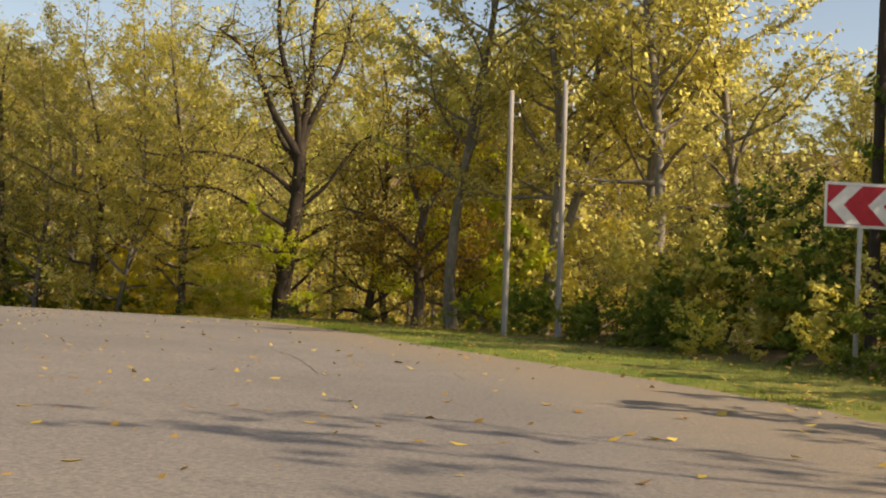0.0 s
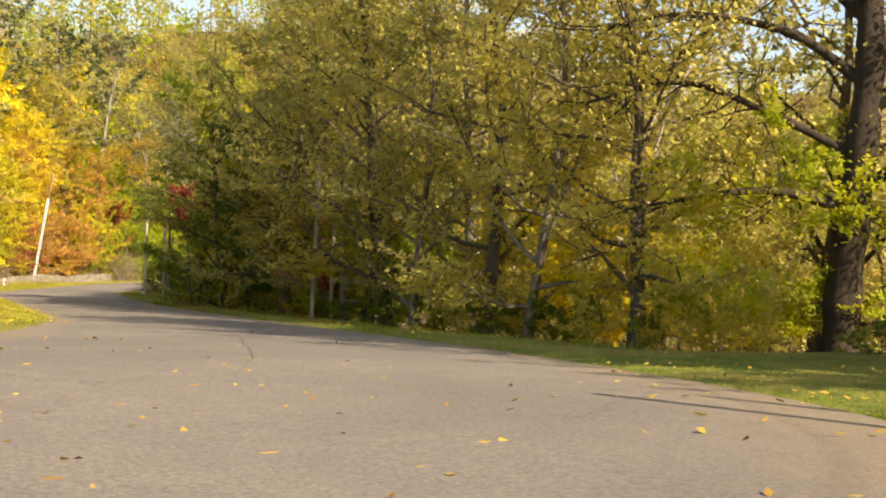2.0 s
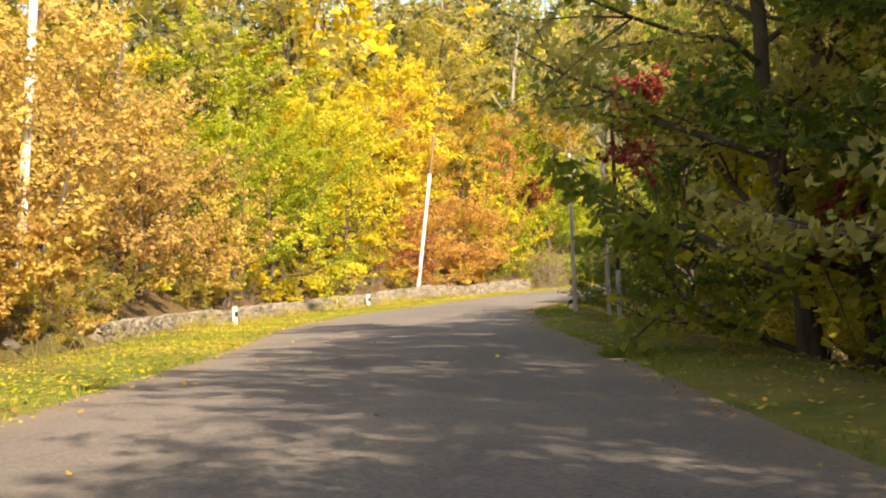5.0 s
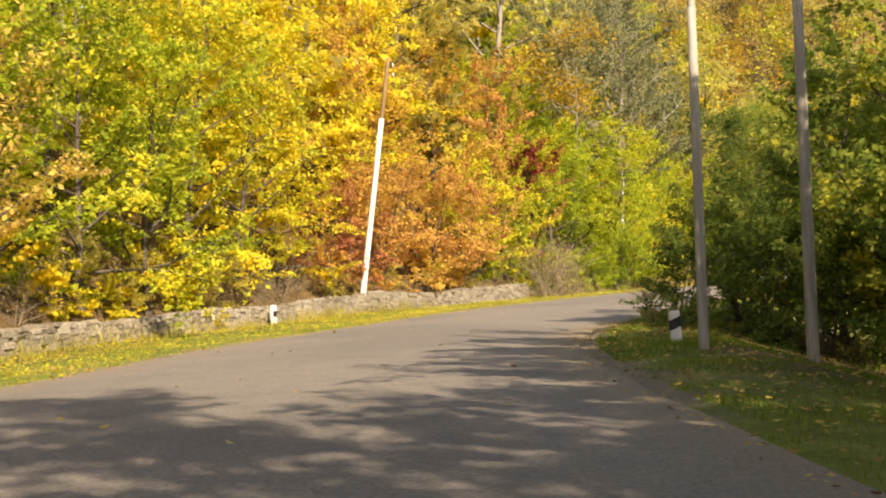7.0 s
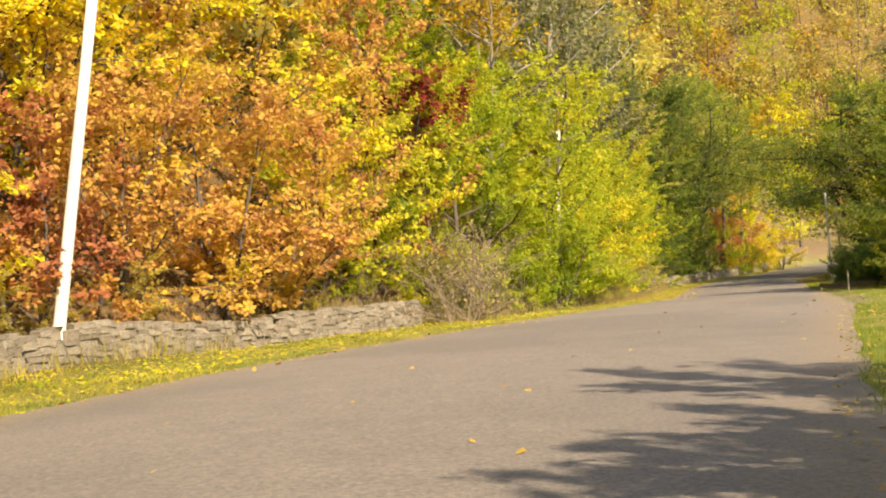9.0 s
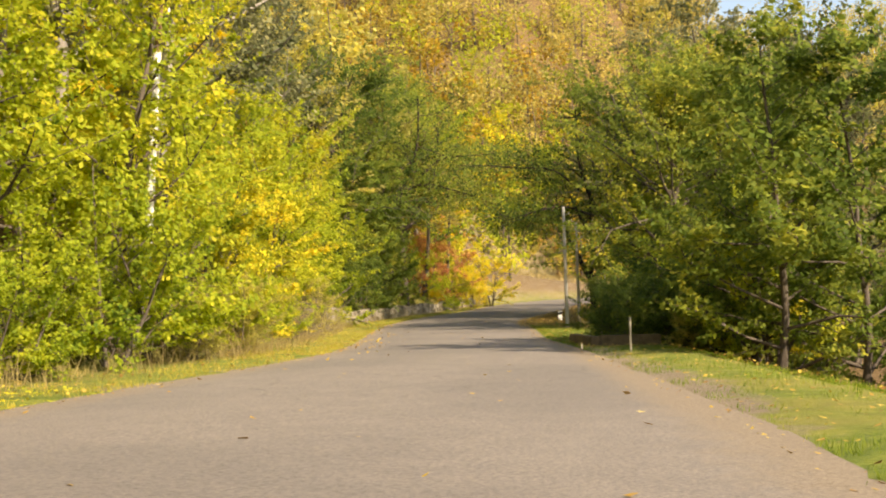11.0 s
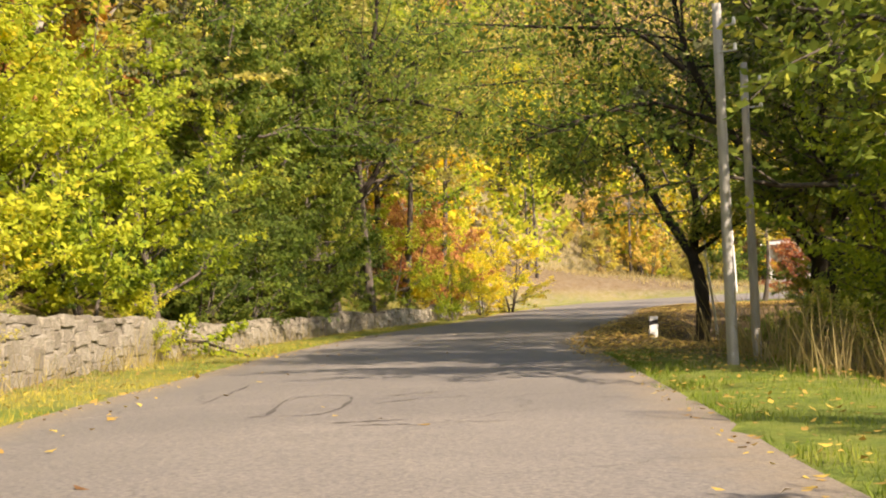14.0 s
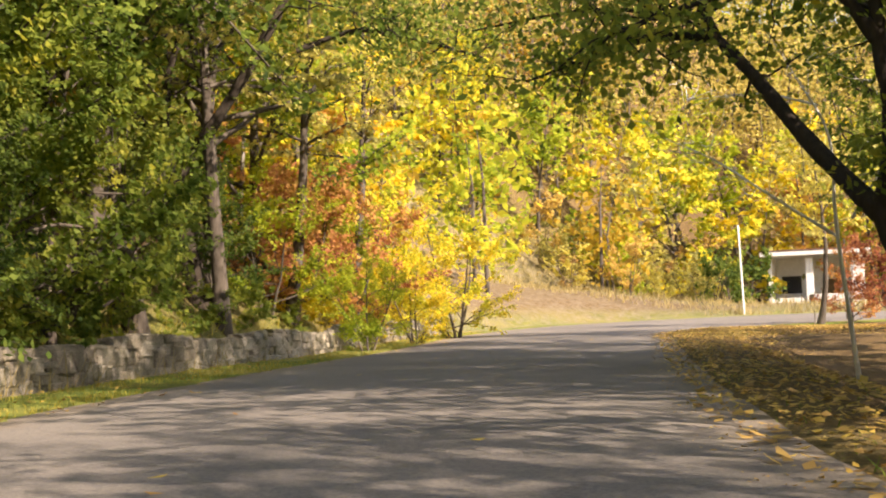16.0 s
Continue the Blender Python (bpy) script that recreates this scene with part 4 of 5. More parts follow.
while y < 84:
    near = float(np.interp(y, [12, 22, 30, 40, 52, 60, 84], [5.5, 6.5, 7.0, 6.5, 4.6, 4.2, 5.0]))
    x0, y0 = edge_at(EDGE_R, y, near + rng.uniform(-0.3, 0.9))
    gap = min(abs(x0 - u) + 0.3 * abs(y0 - w) for u, w in ((-5.7, 47.0), (0.0, 42.5), (-26.5, 60.6), (-25.6, 62.8)))
    low.append((rng.choice(("far_green_bush", "far_olive_bush", "far_green_bush")), x0, y0, rng.uniform(0.2, 0.4) * (0.45 if gap < 2.2 else 1)))
    if rng.random() < 0.6 and gap > 2.8:
        x0, y0 = edge_at(EDGE_R, y, near + rng.uniform(1.8, 3.6))
        low.append((rng.choice(("olive_bush", "lime_bush", "olive_bush", "yellow_bush", "olive_bush") if 40 < y < 60 else ("far_olive_bush", "far_lime_bush", "far_olive_bush", "far_green_bush") if y > 30 else ("far_olive_bush", "far_green_bush")), x0, y0, rng.uniform(0.75, 1.1) if 40 < y < 60 else rng.uniform(0.5, 0.85)))
    y += rng.uniform(0.8, 1.3)
joined("undergrowth", low, "dark green and olive undergrowth at the wood's edge")
# trees straight ahead of the first bend, unseen plants added for shade, and canopy trees over the road further on
for x0, y0, kind, size in ((8, 52, "thin_tree", 1.2), (16, 54.5, "thin_tree", 1.05), (24, 55, "thin_tree", 1.0), (29, 54, "thin_tree", 1.0), (20, 53, "olive_tree", 1.05), (13, 56.5, "thin_tree", 1.1), (-20, 66, "bare_tree", 1.2), (3, 58, "bare_tree", 1.2),
                           # those below y = 30 stand out of view, added to shade the start
                           (17, 21, "thin_tree", 0.9), (17.5, 28, "thin_tree", 0.85), (22, 52, "olive_tree", 1.1), (12, 53, "olive_tree", 1.05), (11.5, 7.5, "far_olive_bush", 1.1), (11.2, 11.5, "far_olive_bush", 1.0), (12.2, 15.6, "far_olive_bush", 1.1), (14, 2, "far_bare_tree", 0.8), (13.5, -5, "far_olive_tree", 0.9), (19, 13, "far_bare_tree", 0.8), (26, 60, "bare_tree", 1.2), (33, 70, "olive_tree", 1.2), (18, 68, "olive_tree", 1.2), (10, 66, "bare_tree", 1.3), (30, 50, "bare_tree", 1.2), (-14.0, 53.5, "thin_tree", 1.05), (-19.5, 58.5, "thin_tree", 1.1), (-24.8, 64.0, "thin_tree", 1.1), (-29.0, 69.5, "olive_tree", 1.0), (-35.0, 77.0, "olive_tree", 1.0), (-40.5, 83.0, "olive_tree", 0.95)):
    put(kind, x0, y0, size, 0.1, "trees of the wood")
# tall trees below y = 45 are added to dapple the road
# unseen shade trees: edge trees below y = 30 and near (-35, 77)
for x0, y0, kind, size in ((5.5, 57, "thin_tree", 1.2), (-32.0, 73.5, "olive_tree", 1.0), (-38.0, 79.5, "olive_tree", 0.95), (-41.0, 86.5, "edge_tree", 1.4), (-37.5, 77.2, "edge_tree", 1.5), (-33.5, 76.0, "edge_tree", 1.5), (-44.5, 85.8, "olive_tree", 0.85), (-46.5, 91, "edge_tree", 1.3), (-47.2, 86.6, "green_tree", 0.85), (-48.9, 93.6, "green_tree", 0.95), (-44.6, 88.2, "green_tree", 1.0), (-1.5, 64, "tall_tree", 0.95), (2.6, 66.5, "tall_tree", 1.0), (1.5, 54, "lime_tree", 1.2), (2.5, 57.5, "thin_tree", 1.1), (6.0, 58.5, "thin_tree", 1.1), (9.5, 54.5, "olive_tree", 1.0), (8.8, 40.4, "tall_tree", 0.85), (11.2, 37.4, "tall_tree", 0.85), (5.0, 42.0, "tall_tree", 0.9), (1.4, 42.2, "tall_tree", 0.9), (4.4, 38.9, "tall_tree", 0.9), (7.6, 36.0, "tall_tree", 0.9), (14.6, 24, "edge_tree", 1.3), (16.2, 29, "edge_tree", 1.25), (13.6, 19.4, "edge_tree", 1.1), (-13, 62, "olive_tree", 1.30), (-8, 63.5, "olive_tree", 1.40), (-3, 61, "olive_tree", 1.40), (2, 63, "olive_tree", 1.45), (7, 61, "olive_tree", 1.40), (12, 62.5, "olive_tree", 1.40), (17, 60, "olive_tree", 1.35), (22, 62, "olive_tree", 1.45), (27, 60.5, "olive_tree", 1.40), (32, 59, "olive_tree", 1.40), (-10.6, 51.4, "olive_tree", 1.0), (-16.2, 56.2, "olive_tree", 1.15), (-21.8, 61.4, "olive_tree", 1.2), (-30.0, 68.2, "olive_tree", 1.2), (-38.0, 75.8, "olive_tree", 1.05)):
    put(kind, x0, y0, size, 0.1, "trees of the wood")
for x0, y0, size in ((-87.2, 183.0, 1.35), (-86.5, 196, 1.35), (-90.6, 203, 1.15), (-90, 212, 1.1), (-82.2, 181.5, 1.1), (-82.6, 172.8, 1.1), (-83.0, 168.0, 1.05), (-108.0, 184.0, 1.15), (-109.6, 192.5, 1.2), (-112.4, 202.0, 1.2)):
    put("canopy_tree", x0, y0, size, 0.1, "trees over the road")
for x0, y0, size in ((-78, 181, 1.35), (-77, 192, 1.4), (-81.5, 187, 1.45), (-85.5, 193, 1.4), (-70, 178, 1.2)):
    put("grey_canopy", x0, y0, size, 0.1, "trees over the road")
for x0, y0, size in ((-115, 210, 1.7), (-119, 222, 1.8)):
    put("lime_tree", x0, y0, size, 0.1, "trees on the slope")
for x0, y0, size in ((-109.3, 194.6, 1.0), (-110.8, 200.4, 1.05), (-112.0, 206.6, 1.0), (-113.4, 214.0, 1.0), (-106.2, 179.5, 1.0), (-117, 208, 1.1), (-108.5, 184, 0.95)):
    put("bank_tree", x0, y0, size, 0.1, "trees on the slope")
for x0, y0, kind, size in ((-80.5, 163.0, "green_bush", 0.55), (-82.0, 166.8, "olive_bush", 0.5), (-78.0, 168.5, "green_bush", 0.6), (-84.0, 171.5, "green_bush", 0.5), (-76, 162, "green_bush", 0.5), (-85.6, 174.2, "olive_bush", 0.45), (-61, 166, "lime_tree", 1.1), (-60, 158, "lime_tree", 1.0), (-81.2, 169.6, "edge_tree", 1.35), (-84.2, 173.0, "lime_bush", 0.8), (-86.8, 178.5, "green_bush", 0.6), (-85.9, 175.9, "green_bush", 0.5), (-88.0, 186.5, "green_bush", 0.6), (-88.6, 180.8, "green_bush", 0.45), (-89.4, 185.4, "green_bush", 0.4), (-84.0, 188, "edge_tree", 1.0), (-89.2, 199, "edge_tree", 0.7), (-90.2, 206, "edge_tree", 0.75), (-88.2, 194.5, "olive_bush", 0.7), (-90.8, 214, "green_bush", 0.8)):
    put(kind, x0, y0, size, 0.1, "plants at the wood's edge")

# the far end: bushes and trees round the building
for x0, y0, kind, size in ((-118, 262, "far_olive_bush", 0.9), (-113, 264, "far_lime_bush", 0.8), (-108, 268, "far_yellow_bush", 1.0), (-104, 262, "far_green_bush", 1.1), (-105.5, 258, "far_green_bush", 0.9),
                           (-104, 272, "far_yellow_tree", 1.3), (-93, 274, "far_yellow_tree", 1.3), (-98, 278, "far_orange_bush", 1.6), (-88, 266, "far_russet_bush", 1.2), (-84, 270, "far_yellow_tree", 1.2),
                           (-90, 258, "far_russet_bush", 0.8), (-122, 254, "far_lime_tree", 1.1), (-126, 262, "far_yellow_tree", 1.3), (-75, 262, "far_lime_tree", 1.3), (-66, 262, "far_yellow_tree", 1.3),
                           (-130, 268, "far_yellow_tree", 1.3), (-122, 270, "far_lime_tree", 1.3), (-117, 274, "far_yellow_tree", 1.4), (-111, 276, "far_yellow_tree", 1.4), (-106, 280, "far_lime_tree", 1.4), (-114, 268, "far_olive_bush", 1.1),
                           (-120, 265, "far_tan_bush", 0.8), (-110, 262, "far_olive_bush", 0.6), (-116, 258, "far_tan_bush", 0.45), (-100, 283, "far_yellow_tree", 1.5), (-134, 258, "far_lime_tree", 1.2), (-128, 252, "far_yellow_bush", 1.0), (-124, 280, "far_yellow_tree", 1.5), (-112, 286, "far_lime_tree", 1.5), (-112, 266, "far_olive_bush", 0.8), (-115, 270, "far_olive_bush", 1.0), (-118, 268, "far_lime_bush", 0.9), (-109, 272, "far_tan_bush", 0.9), (-104.0, 255.5, "far_green_bush", 0.8), (-106.0, 254.5, "far_olive_bush", 0.55), (-115.5, 255.5, "far_olive_bush", 0.7), (-111.5, 256.5, "far_tan_bush", 0.6), (-107.5, 257, "far_olive_bush", 0.7), (-96.5, 226.5, "bank_tree", 0.62), (-93.2, 222.0, "russet_bush", 0.85), (-95.2, 227.5, "russet_bush", 0.7), (-121, 260, "far_olive_bush", 0.6), (-107, 265, "far_olive_bush", 0.7)):
    put(kind, x0, y0, size, 0, "trees beyond the road")

# ---- single trees of note ----


def tree_of(name, at, lines, leaves, leaf_size, bark, leaf_mat, label, scatter=0.35, seed=3, twigs=5):
    """A tree whose trunk and limbs follow given lines of (points, first radius, last radius); twigs and leaves grow on the limbs."""
    g = np.random.default_rng(seed)
    v, f, tips = [], [], []
    for k, (pts, r0, r1) in enumerate(lines):
        p = smooth3(pts)
        tube(v, f, p, np.linspace(r0, r1, len(p)) * (1 + 0.08 * np.sin(np.arange(len(p)) * 1.7)), 9 if r0 > 0.12 else 6)
        if k == 0:
            continue
        span = float(np.linalg.norm(p[-1] - p[0]))
        for j in range(twigs * 2):
            i = int(g.integers(len(p) // 3, len(p)))
            w = g.normal(0, 1, 3) * (1, 1, 0.6) + 0.5 * (p[-1] - p[0]) / span
            tw = grow(g, p[i], w / np.linalg.norm(w), 0.28 * span * g.uniform(0.6, 1.4) + 0.4, 4, 0.25, 0.03)
            tube(v, f, tw, np.linspace(max(0.012, r1 * 0.7), 0.006, 5), 4)
            tips += list(tw[1:])
            for _ in range(2):
                w = g.normal(0, 1, 3)
                t2 = grow(g, tw[2], w / np.linalg.norm(w), 0.5 + 0.1 * span, 3, 0.3, 0.0)
                tube(v, f, t2, np.linspace(0.011, 0.005, 4), 3)
                tips += list(t2[1:])
    ob = thing(name, at, label, "tree")
    part("trunk", mesh_from(name + "_wood", v, f, bark, True), ob)
    pts = np.array(tips)
    part("crown", quads_mesh(name + "_leaves", leaves_at(g, pts[g.integers(0, len(pts), leaves)], leaf_size, scatter * g.uniform(0.5, 1.5, (leaves, 1)), 0.6), leaf_mat), ob)
    return ob


def smooth3(points):
    p = np.array(points, float)
    p = np.vstack([2 * p[0] - p[1], p, 2 * p[-1] - p[-2]])
    out = []
    for k in range(1, len(p) - 2):
        for u in np.arange(5) / 5:
            a, b, c, d = p[k - 1], p[k], p[k + 1], p[k + 2]
            out.append(0.5 * (2 * b + (c - a) * u + (2 * a - 5 * b + 4 * c - d) * u * u + (3 * b - a - 3 * c + d) * u ** 3))
    return np.array(out + [p[-2]])


# the old oak beyond the first bend
tree_of("oak_tree", (-6.2, 52, gz(-6.2, 52) - 0.2), [
    ([(0, 0, 0), (0.05, 0, 1.6), (0.3, 0, 4), (0.55, 0, 6.5), (0.5, 0.2, 8.6)], 0.44, 0.28),
    ([(0.5, 0.2, 8.4), (0.2, 0.1, 10.5), (-0.6, 0, 13), (-0.8, 0, 16)], 0.22, 0.06),
    ([(0.5, 0.2, 8.5), (0.8, 0.2, 11), (0.9, 0.1, 14), (1.2, 0, 17)], 0.21, 0.06),
    ([(0.5, 0.2, 8.5), (1.3, 0.3, 10.5), (2.2, 0.5, 12.5), (2.6, 0.8, 15)], 0.18, 0.05),
    ([(0.5, 0, 8.0), (-0.8, 0, 10), (-2.0, -0.3, 12.5), (-3.4, -0.3, 13.6)], 0.2, 0.05),
    ([(0.45, 0, 6.2), (-1.2, -0.2, 7.4), (-3.6, -0.4, 7.9), (-5.6, -0.6, 7.6)], 0.13, 0.04),
    ([(0.3, 0, 4.6), (-1.4, -0.4, 5.5), (-3.4, -0.6, 6.3), (-5.6, -0.8, 5.9)], 0.12, 0.04),
    ([(0.4, 0, 5.4), (1.8, -0.3, 6.6), (3.2, -0.5, 8.6), (4.6, -0.6, 9.2)], 0.12, 0.04),
    ([(0.3, 0, 3.8), (1.6, -0.5, 4.6), (3.4, -0.8, 5.2), (5.0, -1.0, 5.0)], 0.15, 0.03),
    ([(0.2, 0, 3.4), (-1.2, -0.8, 3.8), (-2.6, -1.4, 3.7), (-4.2, -1.8, 3.4)], 0.13, 0.03),
    ([(0.5, 0.1, 7.6), (-0.6, 1.4, 9), (-1.4, 2.6, 11), (-2, 3.2, 12)], 0.16, 0.04),
], 11500, 0.155, DARK_BARK, OLIVE, "old oak with dark twisted limbs and thin olive leaves", 0.45, 4, 11)
tree_of("oak_tree", (0.1, 46.3, gz(0.1, 46.3) - 0.2), [
    ([(0, 0, 0), (0.05, 0, 1.5), (-0.1, 0, 3.2), (0.1, 0, 5)], 0.27, 0.17),
    ([(0.1, 0, 4.8), (-0.6, 0, 6.5), (-0.8, 0, 9)], 0.16, 0.04), ([(0.1, 0, 4.8), (0.9, 0, 6.4), (1.5, 0, 8.6)], 0.15, 0.04),
    ([(0, 0, 3.2), (-1.6, -0.3, 4.4), (-3.4, -0.4, 4.9)], 0.12, 0.03), ([(0, 0, 2.8), (1.5, -0.3, 4.2), (3.2, -0.4, 4.7)], 0.12, 0.03),
    ([(0.05, 0, 2.2), (-0.9, -0.8, 3.0), (-2.4, -1.2, 3.1)], 0.09, 0.02), ([(0.05, 0, 2.0), (1.2, -0.8, 2.9), (2.6, -1.0, 2.8)], 0.09, 0.02),
], 6000, 0.17, BARK, GOLD, "gnarled tree with low limbs and golden-brown leaves", 0.4, 9, 8)
# the leaning tree with an arching limb over the road; its lines lie across the road's direction
ax, ay = 0.92, 0.39
across = [
    ([(0, 0), (0.2, 0.8), (0.32, 1.8)], 0.26, 0.21),
    ([(0.32, 1.75), (-0.45, 2.7), (-1.2, 3.75), (-1.75, 4.7), (-2.1, 5.9), (-2.2, 7.4)], 0.17, 0.04),
    ([(-1.3, 3.9), (-2.2, 4.2), (-3.1, 4.05), (-4.1, 3.75)], 0.085, 0.03),
    ([(-1.75, 4.7), (-2.5, 5.3), (-3.6, 5.4), (-4.8, 5.5)], 0.07, 0.025),
    ([(0.32, 1.8), (0.25, 2.7), (0.1, 3.5), (-0.4, 4.6), (-0.9, 6.2)], 0.14, 0.04),
    ([(0.1, 3.4), (0.35, 4.6), (0.3, 5.8), (0.6, 7.2)], 0.1, 0.03),
    ([(0.3, 1.9), (1.3, 2.6), (2.4, 3.1), (3.4, 3.0)], 0.1, 0.03),
    ([(0.3, 2.4), (1.2, 3.6), (1.8, 5.0), (2.4, 6.6)], 0.1, 0.03),
]
tree_of("leaning_tree", (-93.2, 191.7, gz(-93.2, 191.7) - 0.1), [
    ([(0, 0, 0), (0.15, 0.1, 1.2), (0, 0.4, 2.5), (-0.35, 0.8, 3.5)], 0.28, 0.21),
    ([(-0.35, 0.8, 3.4), (-1.5, 2.1, 4.9), (-2.5, 3.2, 6.4), (-3.26, 3.9, 7.44), (-3.6, 4.3, 8.6), (-3.7, 4.6, 10.2)], 0.18, 0.05),
    ([(-3.2, 3.85, 7.35), (-4.4, 4.1, 7.55), (-5.6, 4.3, 7.4), (-7.3, 4.4, 7.0)], 0.11, 0.025),
    ([(-3.55, 4.25, 8.5), (-4.2, 4.3, 8.0), (-5.2, 4.4, 8.3), (-6.6, 4.5, 8.4), (-8.6, 4.6, 8.3)], 0.07, 0.02),
    ([(-0.3, 0.8, 3.4), (-0.1, 0.9, 4.9), (-0.25, 1.0, 6.4), (-0.25, 1.1, 8.6), (-0.2, 1.2, 10.5)], 0.18, 0.06),
    ([(-0.25, 1.0, 6.3), (-0.9, 1.0, 7.4), (-1.55, 1.1, 8.7), (-2.2, 1.2, 10)], 0.14, 0.05),
    ([(-0.2, 0.8, 3.4), (1.0, 0.9, 4.2), (2.2, 1.0, 4.9), (3.6, 1.2, 5.0)], 0.1, 0.03),
    ([(-0.2, 0.9, 5.0), (1.0, 1.1, 6.2), (1.9, 1.2, 7.8), (2.6, 1.2, 9.4)], 0.1, 0.03),
    ([(-0.3, 0.8, 3.6), (0.3, 0.5, 4.2), (0.9, 0.2, 4.3)], 0.05, 0.02),
], 9500, 0.16, DARK_BARK, SHADE_GREEN, "leaning dark-barked tree with an arching limb and green leaves", 0.4, 11, 6)
for x0, y0, size, hand, seed in ((-88.6, 186.8, 2.0, 1, 31), (-90.4, 197.5, 2.0, 1, 32), (-109.4, 191.5, 1.9, -1, 33), (-111.2, 200.0, 1.9, -1, 34)):
    tree_of("arching_tree", (x0, y0, gz(x0, y0) - 0.1), [([(size * hand * u * ax, size * hand * u * ay + 0.3 * math.sin(2.1 * k + seed) * w, size * w) for u, w in pts], 1.1 * r0, 1.3 * r1) for k, (pts, r0, r1) in enumerate(across)],
            11000, 0.2, DARK_BARK, SHADE_GREEN, "dark-barked tree arching its green crown across the road", 0.75, seed, 10)
# a bare pale-twigged sapling beyond the leaning tree
tree_of("bare_tree", (-94.2, 199.8, gz(-94.2, 199.8) - 0.1), [
    ([(0, 0, 0), (-0.15, 0, 1.6), (-0.3, -0.1, 3.2), (-0.35, -0.1, 4.2)], 0.06, 0.045),
    ([(-0.3, 0, 3.4), (-1.7, -0.4, 4.4), (-3.0, 0.4, 5.4), (-4.2, 1.2, 6.1)], 0.04, 0.012),
    ([(-0.35, -0.1, 4.0), (-0.4, -0.2, 5.7), (-1.1, 0, 7.2), (-1.8, 0.2, 8.6)], 0.04, 0.012),
    ([(-0.6, -0.1, 6.4), (-2.0, 1.0, 7.0), (-3.9, 2.5, 7.3)], 0.03, 0.01),
    ([(0, 0, 3.8), (0.8, 0.2, 5.2), (1.2, 0.2, 7.0)], 0.035, 0.012),
], 260, 0.13, PALE_POLE, LIME, "bare pale-twigged sapling with a few yellow leaves beside the road", 0.3, 14, 3)
# pale stems on the bank
for x0, y0, z0, h in ((-117.3, 212.3, 6, 9), (-91, 136.8, 5, 8)):
    zb = gz(x0, y0)
    st = np.random.default_rng(int(h * 7 - x0))
    lean = float(st.uniform(-0.05, 0.12))
    tree_of("pale_tree", (x0, y0, zb - 0.2), [([(0, 0, 0), (lean * 2, 0, 2.5), (lean * 5, 0.1, 6), (lean * 9, 0, z0 - zb + h)], 0.11, 0.05)] +
            [([(lean * 7, 0, z0 - zb + h - 4 + k), (st.uniform(-2, 2), st.uniform(-1.5, 1.5), z0 - zb + h - 2.5 + k), (st.uniform(-3, 3), st.uniform(-2, 2), z0 - zb + h - 2 + k)], 0.05, 0.015) for k in range(5)],
            2200, 0.24, GREY_BARK, GOLD, "slender grey-barked tree standing on the wooded bank", 0.6, int(h), 4)

# ---- poles, posts, sign ----


def pole_mesh(name, lo, hi, r0, r1, mat, sides=10):
    v, f = [], []
    tube(v, f, [np.array(lo) + (np.array(hi) - np.array(lo)) * u for u in np.linspace(0, 1, 5)], np.linspace(r0, r1, 5), sides)
    n = len(v)
    f.append(tuple(range(n - sides, n)))
    return mesh_from(name, v, f, mat, True)


def box(bm, size, at, bevel=0.0, turn=0.0):
    m = pose(*at, 0, 0, turn) @ Matrix.Diagonal((*size, 1))
    made = bmesh.ops.create_cube(bm, size=1.0, matrix=m)["verts"]
    if bevel:
        bmesh.ops.bevel(bm, geom=list({e for v in made for e in v.link_edges}), offset=bevel, segments=2, affect="EDGES")
    return made


def baked(name, bm, mat):
    me = bpy.data.meshes.new(name)
    bm.to_mesh(me)
    bm.free()
    me.materials.append(mat)
    return me


def utility_pole(x, y, z, top, shift, r, low_mat, high_mat=None, split=None, label="", fittings=True):
    """A round pole from the ground to top; shift is how far its head leans in x and y."""
    ob = thing("utility_pole", (x, y, z), label, "pole", "poles along the road")
    h = top - z
    cut = (split - z) if split else h
    at = lambda u: (shift[0] * u / h, shift[1] * u / h, u)  # noqa: E731
    part("shaft", pole_mesh("shaft", at(-0.4) if h else at(0), at(cut), r, r * (1 - 0.25 * cut / h), low_mat), ob)
    if high_mat:
        part("head", pole_mesh("head", at(cut - 0.02), at(h), r * (1 - 0.25 * cut / h) * 0.9, r * 0.68, high_mat), ob, "plain wooden head of another tone")
    if fittings:
        for k in (0.35, 0.75):
            bm = bmesh.new()
            box(bm, (0.3, 0.025, 0.025), (shift[0] + 0.12, shift[1], h - k), 0.004)
            part("bracket", baked("bracket", bm, STEEL), ob)
            cup = pole_mesh("insulator", (shift[0] + 0.25, shift[1], h - k), (shift[0] + 0.25, shift[1], h - k + 0.11), 0.035, 0.022, WHITE, 8)
            part("insulator", cup, ob, "white porcelain insulator")
    return ob


utility_pole(-55.9, 70.7, gz(-55.9, 70.7), 11.1, (0.85, 0.65), 0.13, PALE_POLE, BROWN_WOOD, 9.6, "pale pole with a brown head among bushes")
utility_pole(-81.64, 109.57, -0.95, 8.9, (1.28, 0.85), 0.125, PALE_POLE, BROWN_WOOD, 6.45, "leaning whitewashed pole with a brown head behind the wall")
utility_pole(-91.3, 142.8, gz(-91.3, 142.8), 8.5, (0.5, 0.15), 0.12, PALE_POLE, BROWN_WOOD, 6.7, "pale pole with a brown head above green bushes")
# sunlit tip, painted as a lighter tone of the head
utility_pole(-56.22, 92.88, -1.7, 4.55, (0.13, -0.05), 0.09, GREY_WOOD, LIGHT_POLE, 3.9, label="weathered grey wooden pole on the verge", fittings=False)
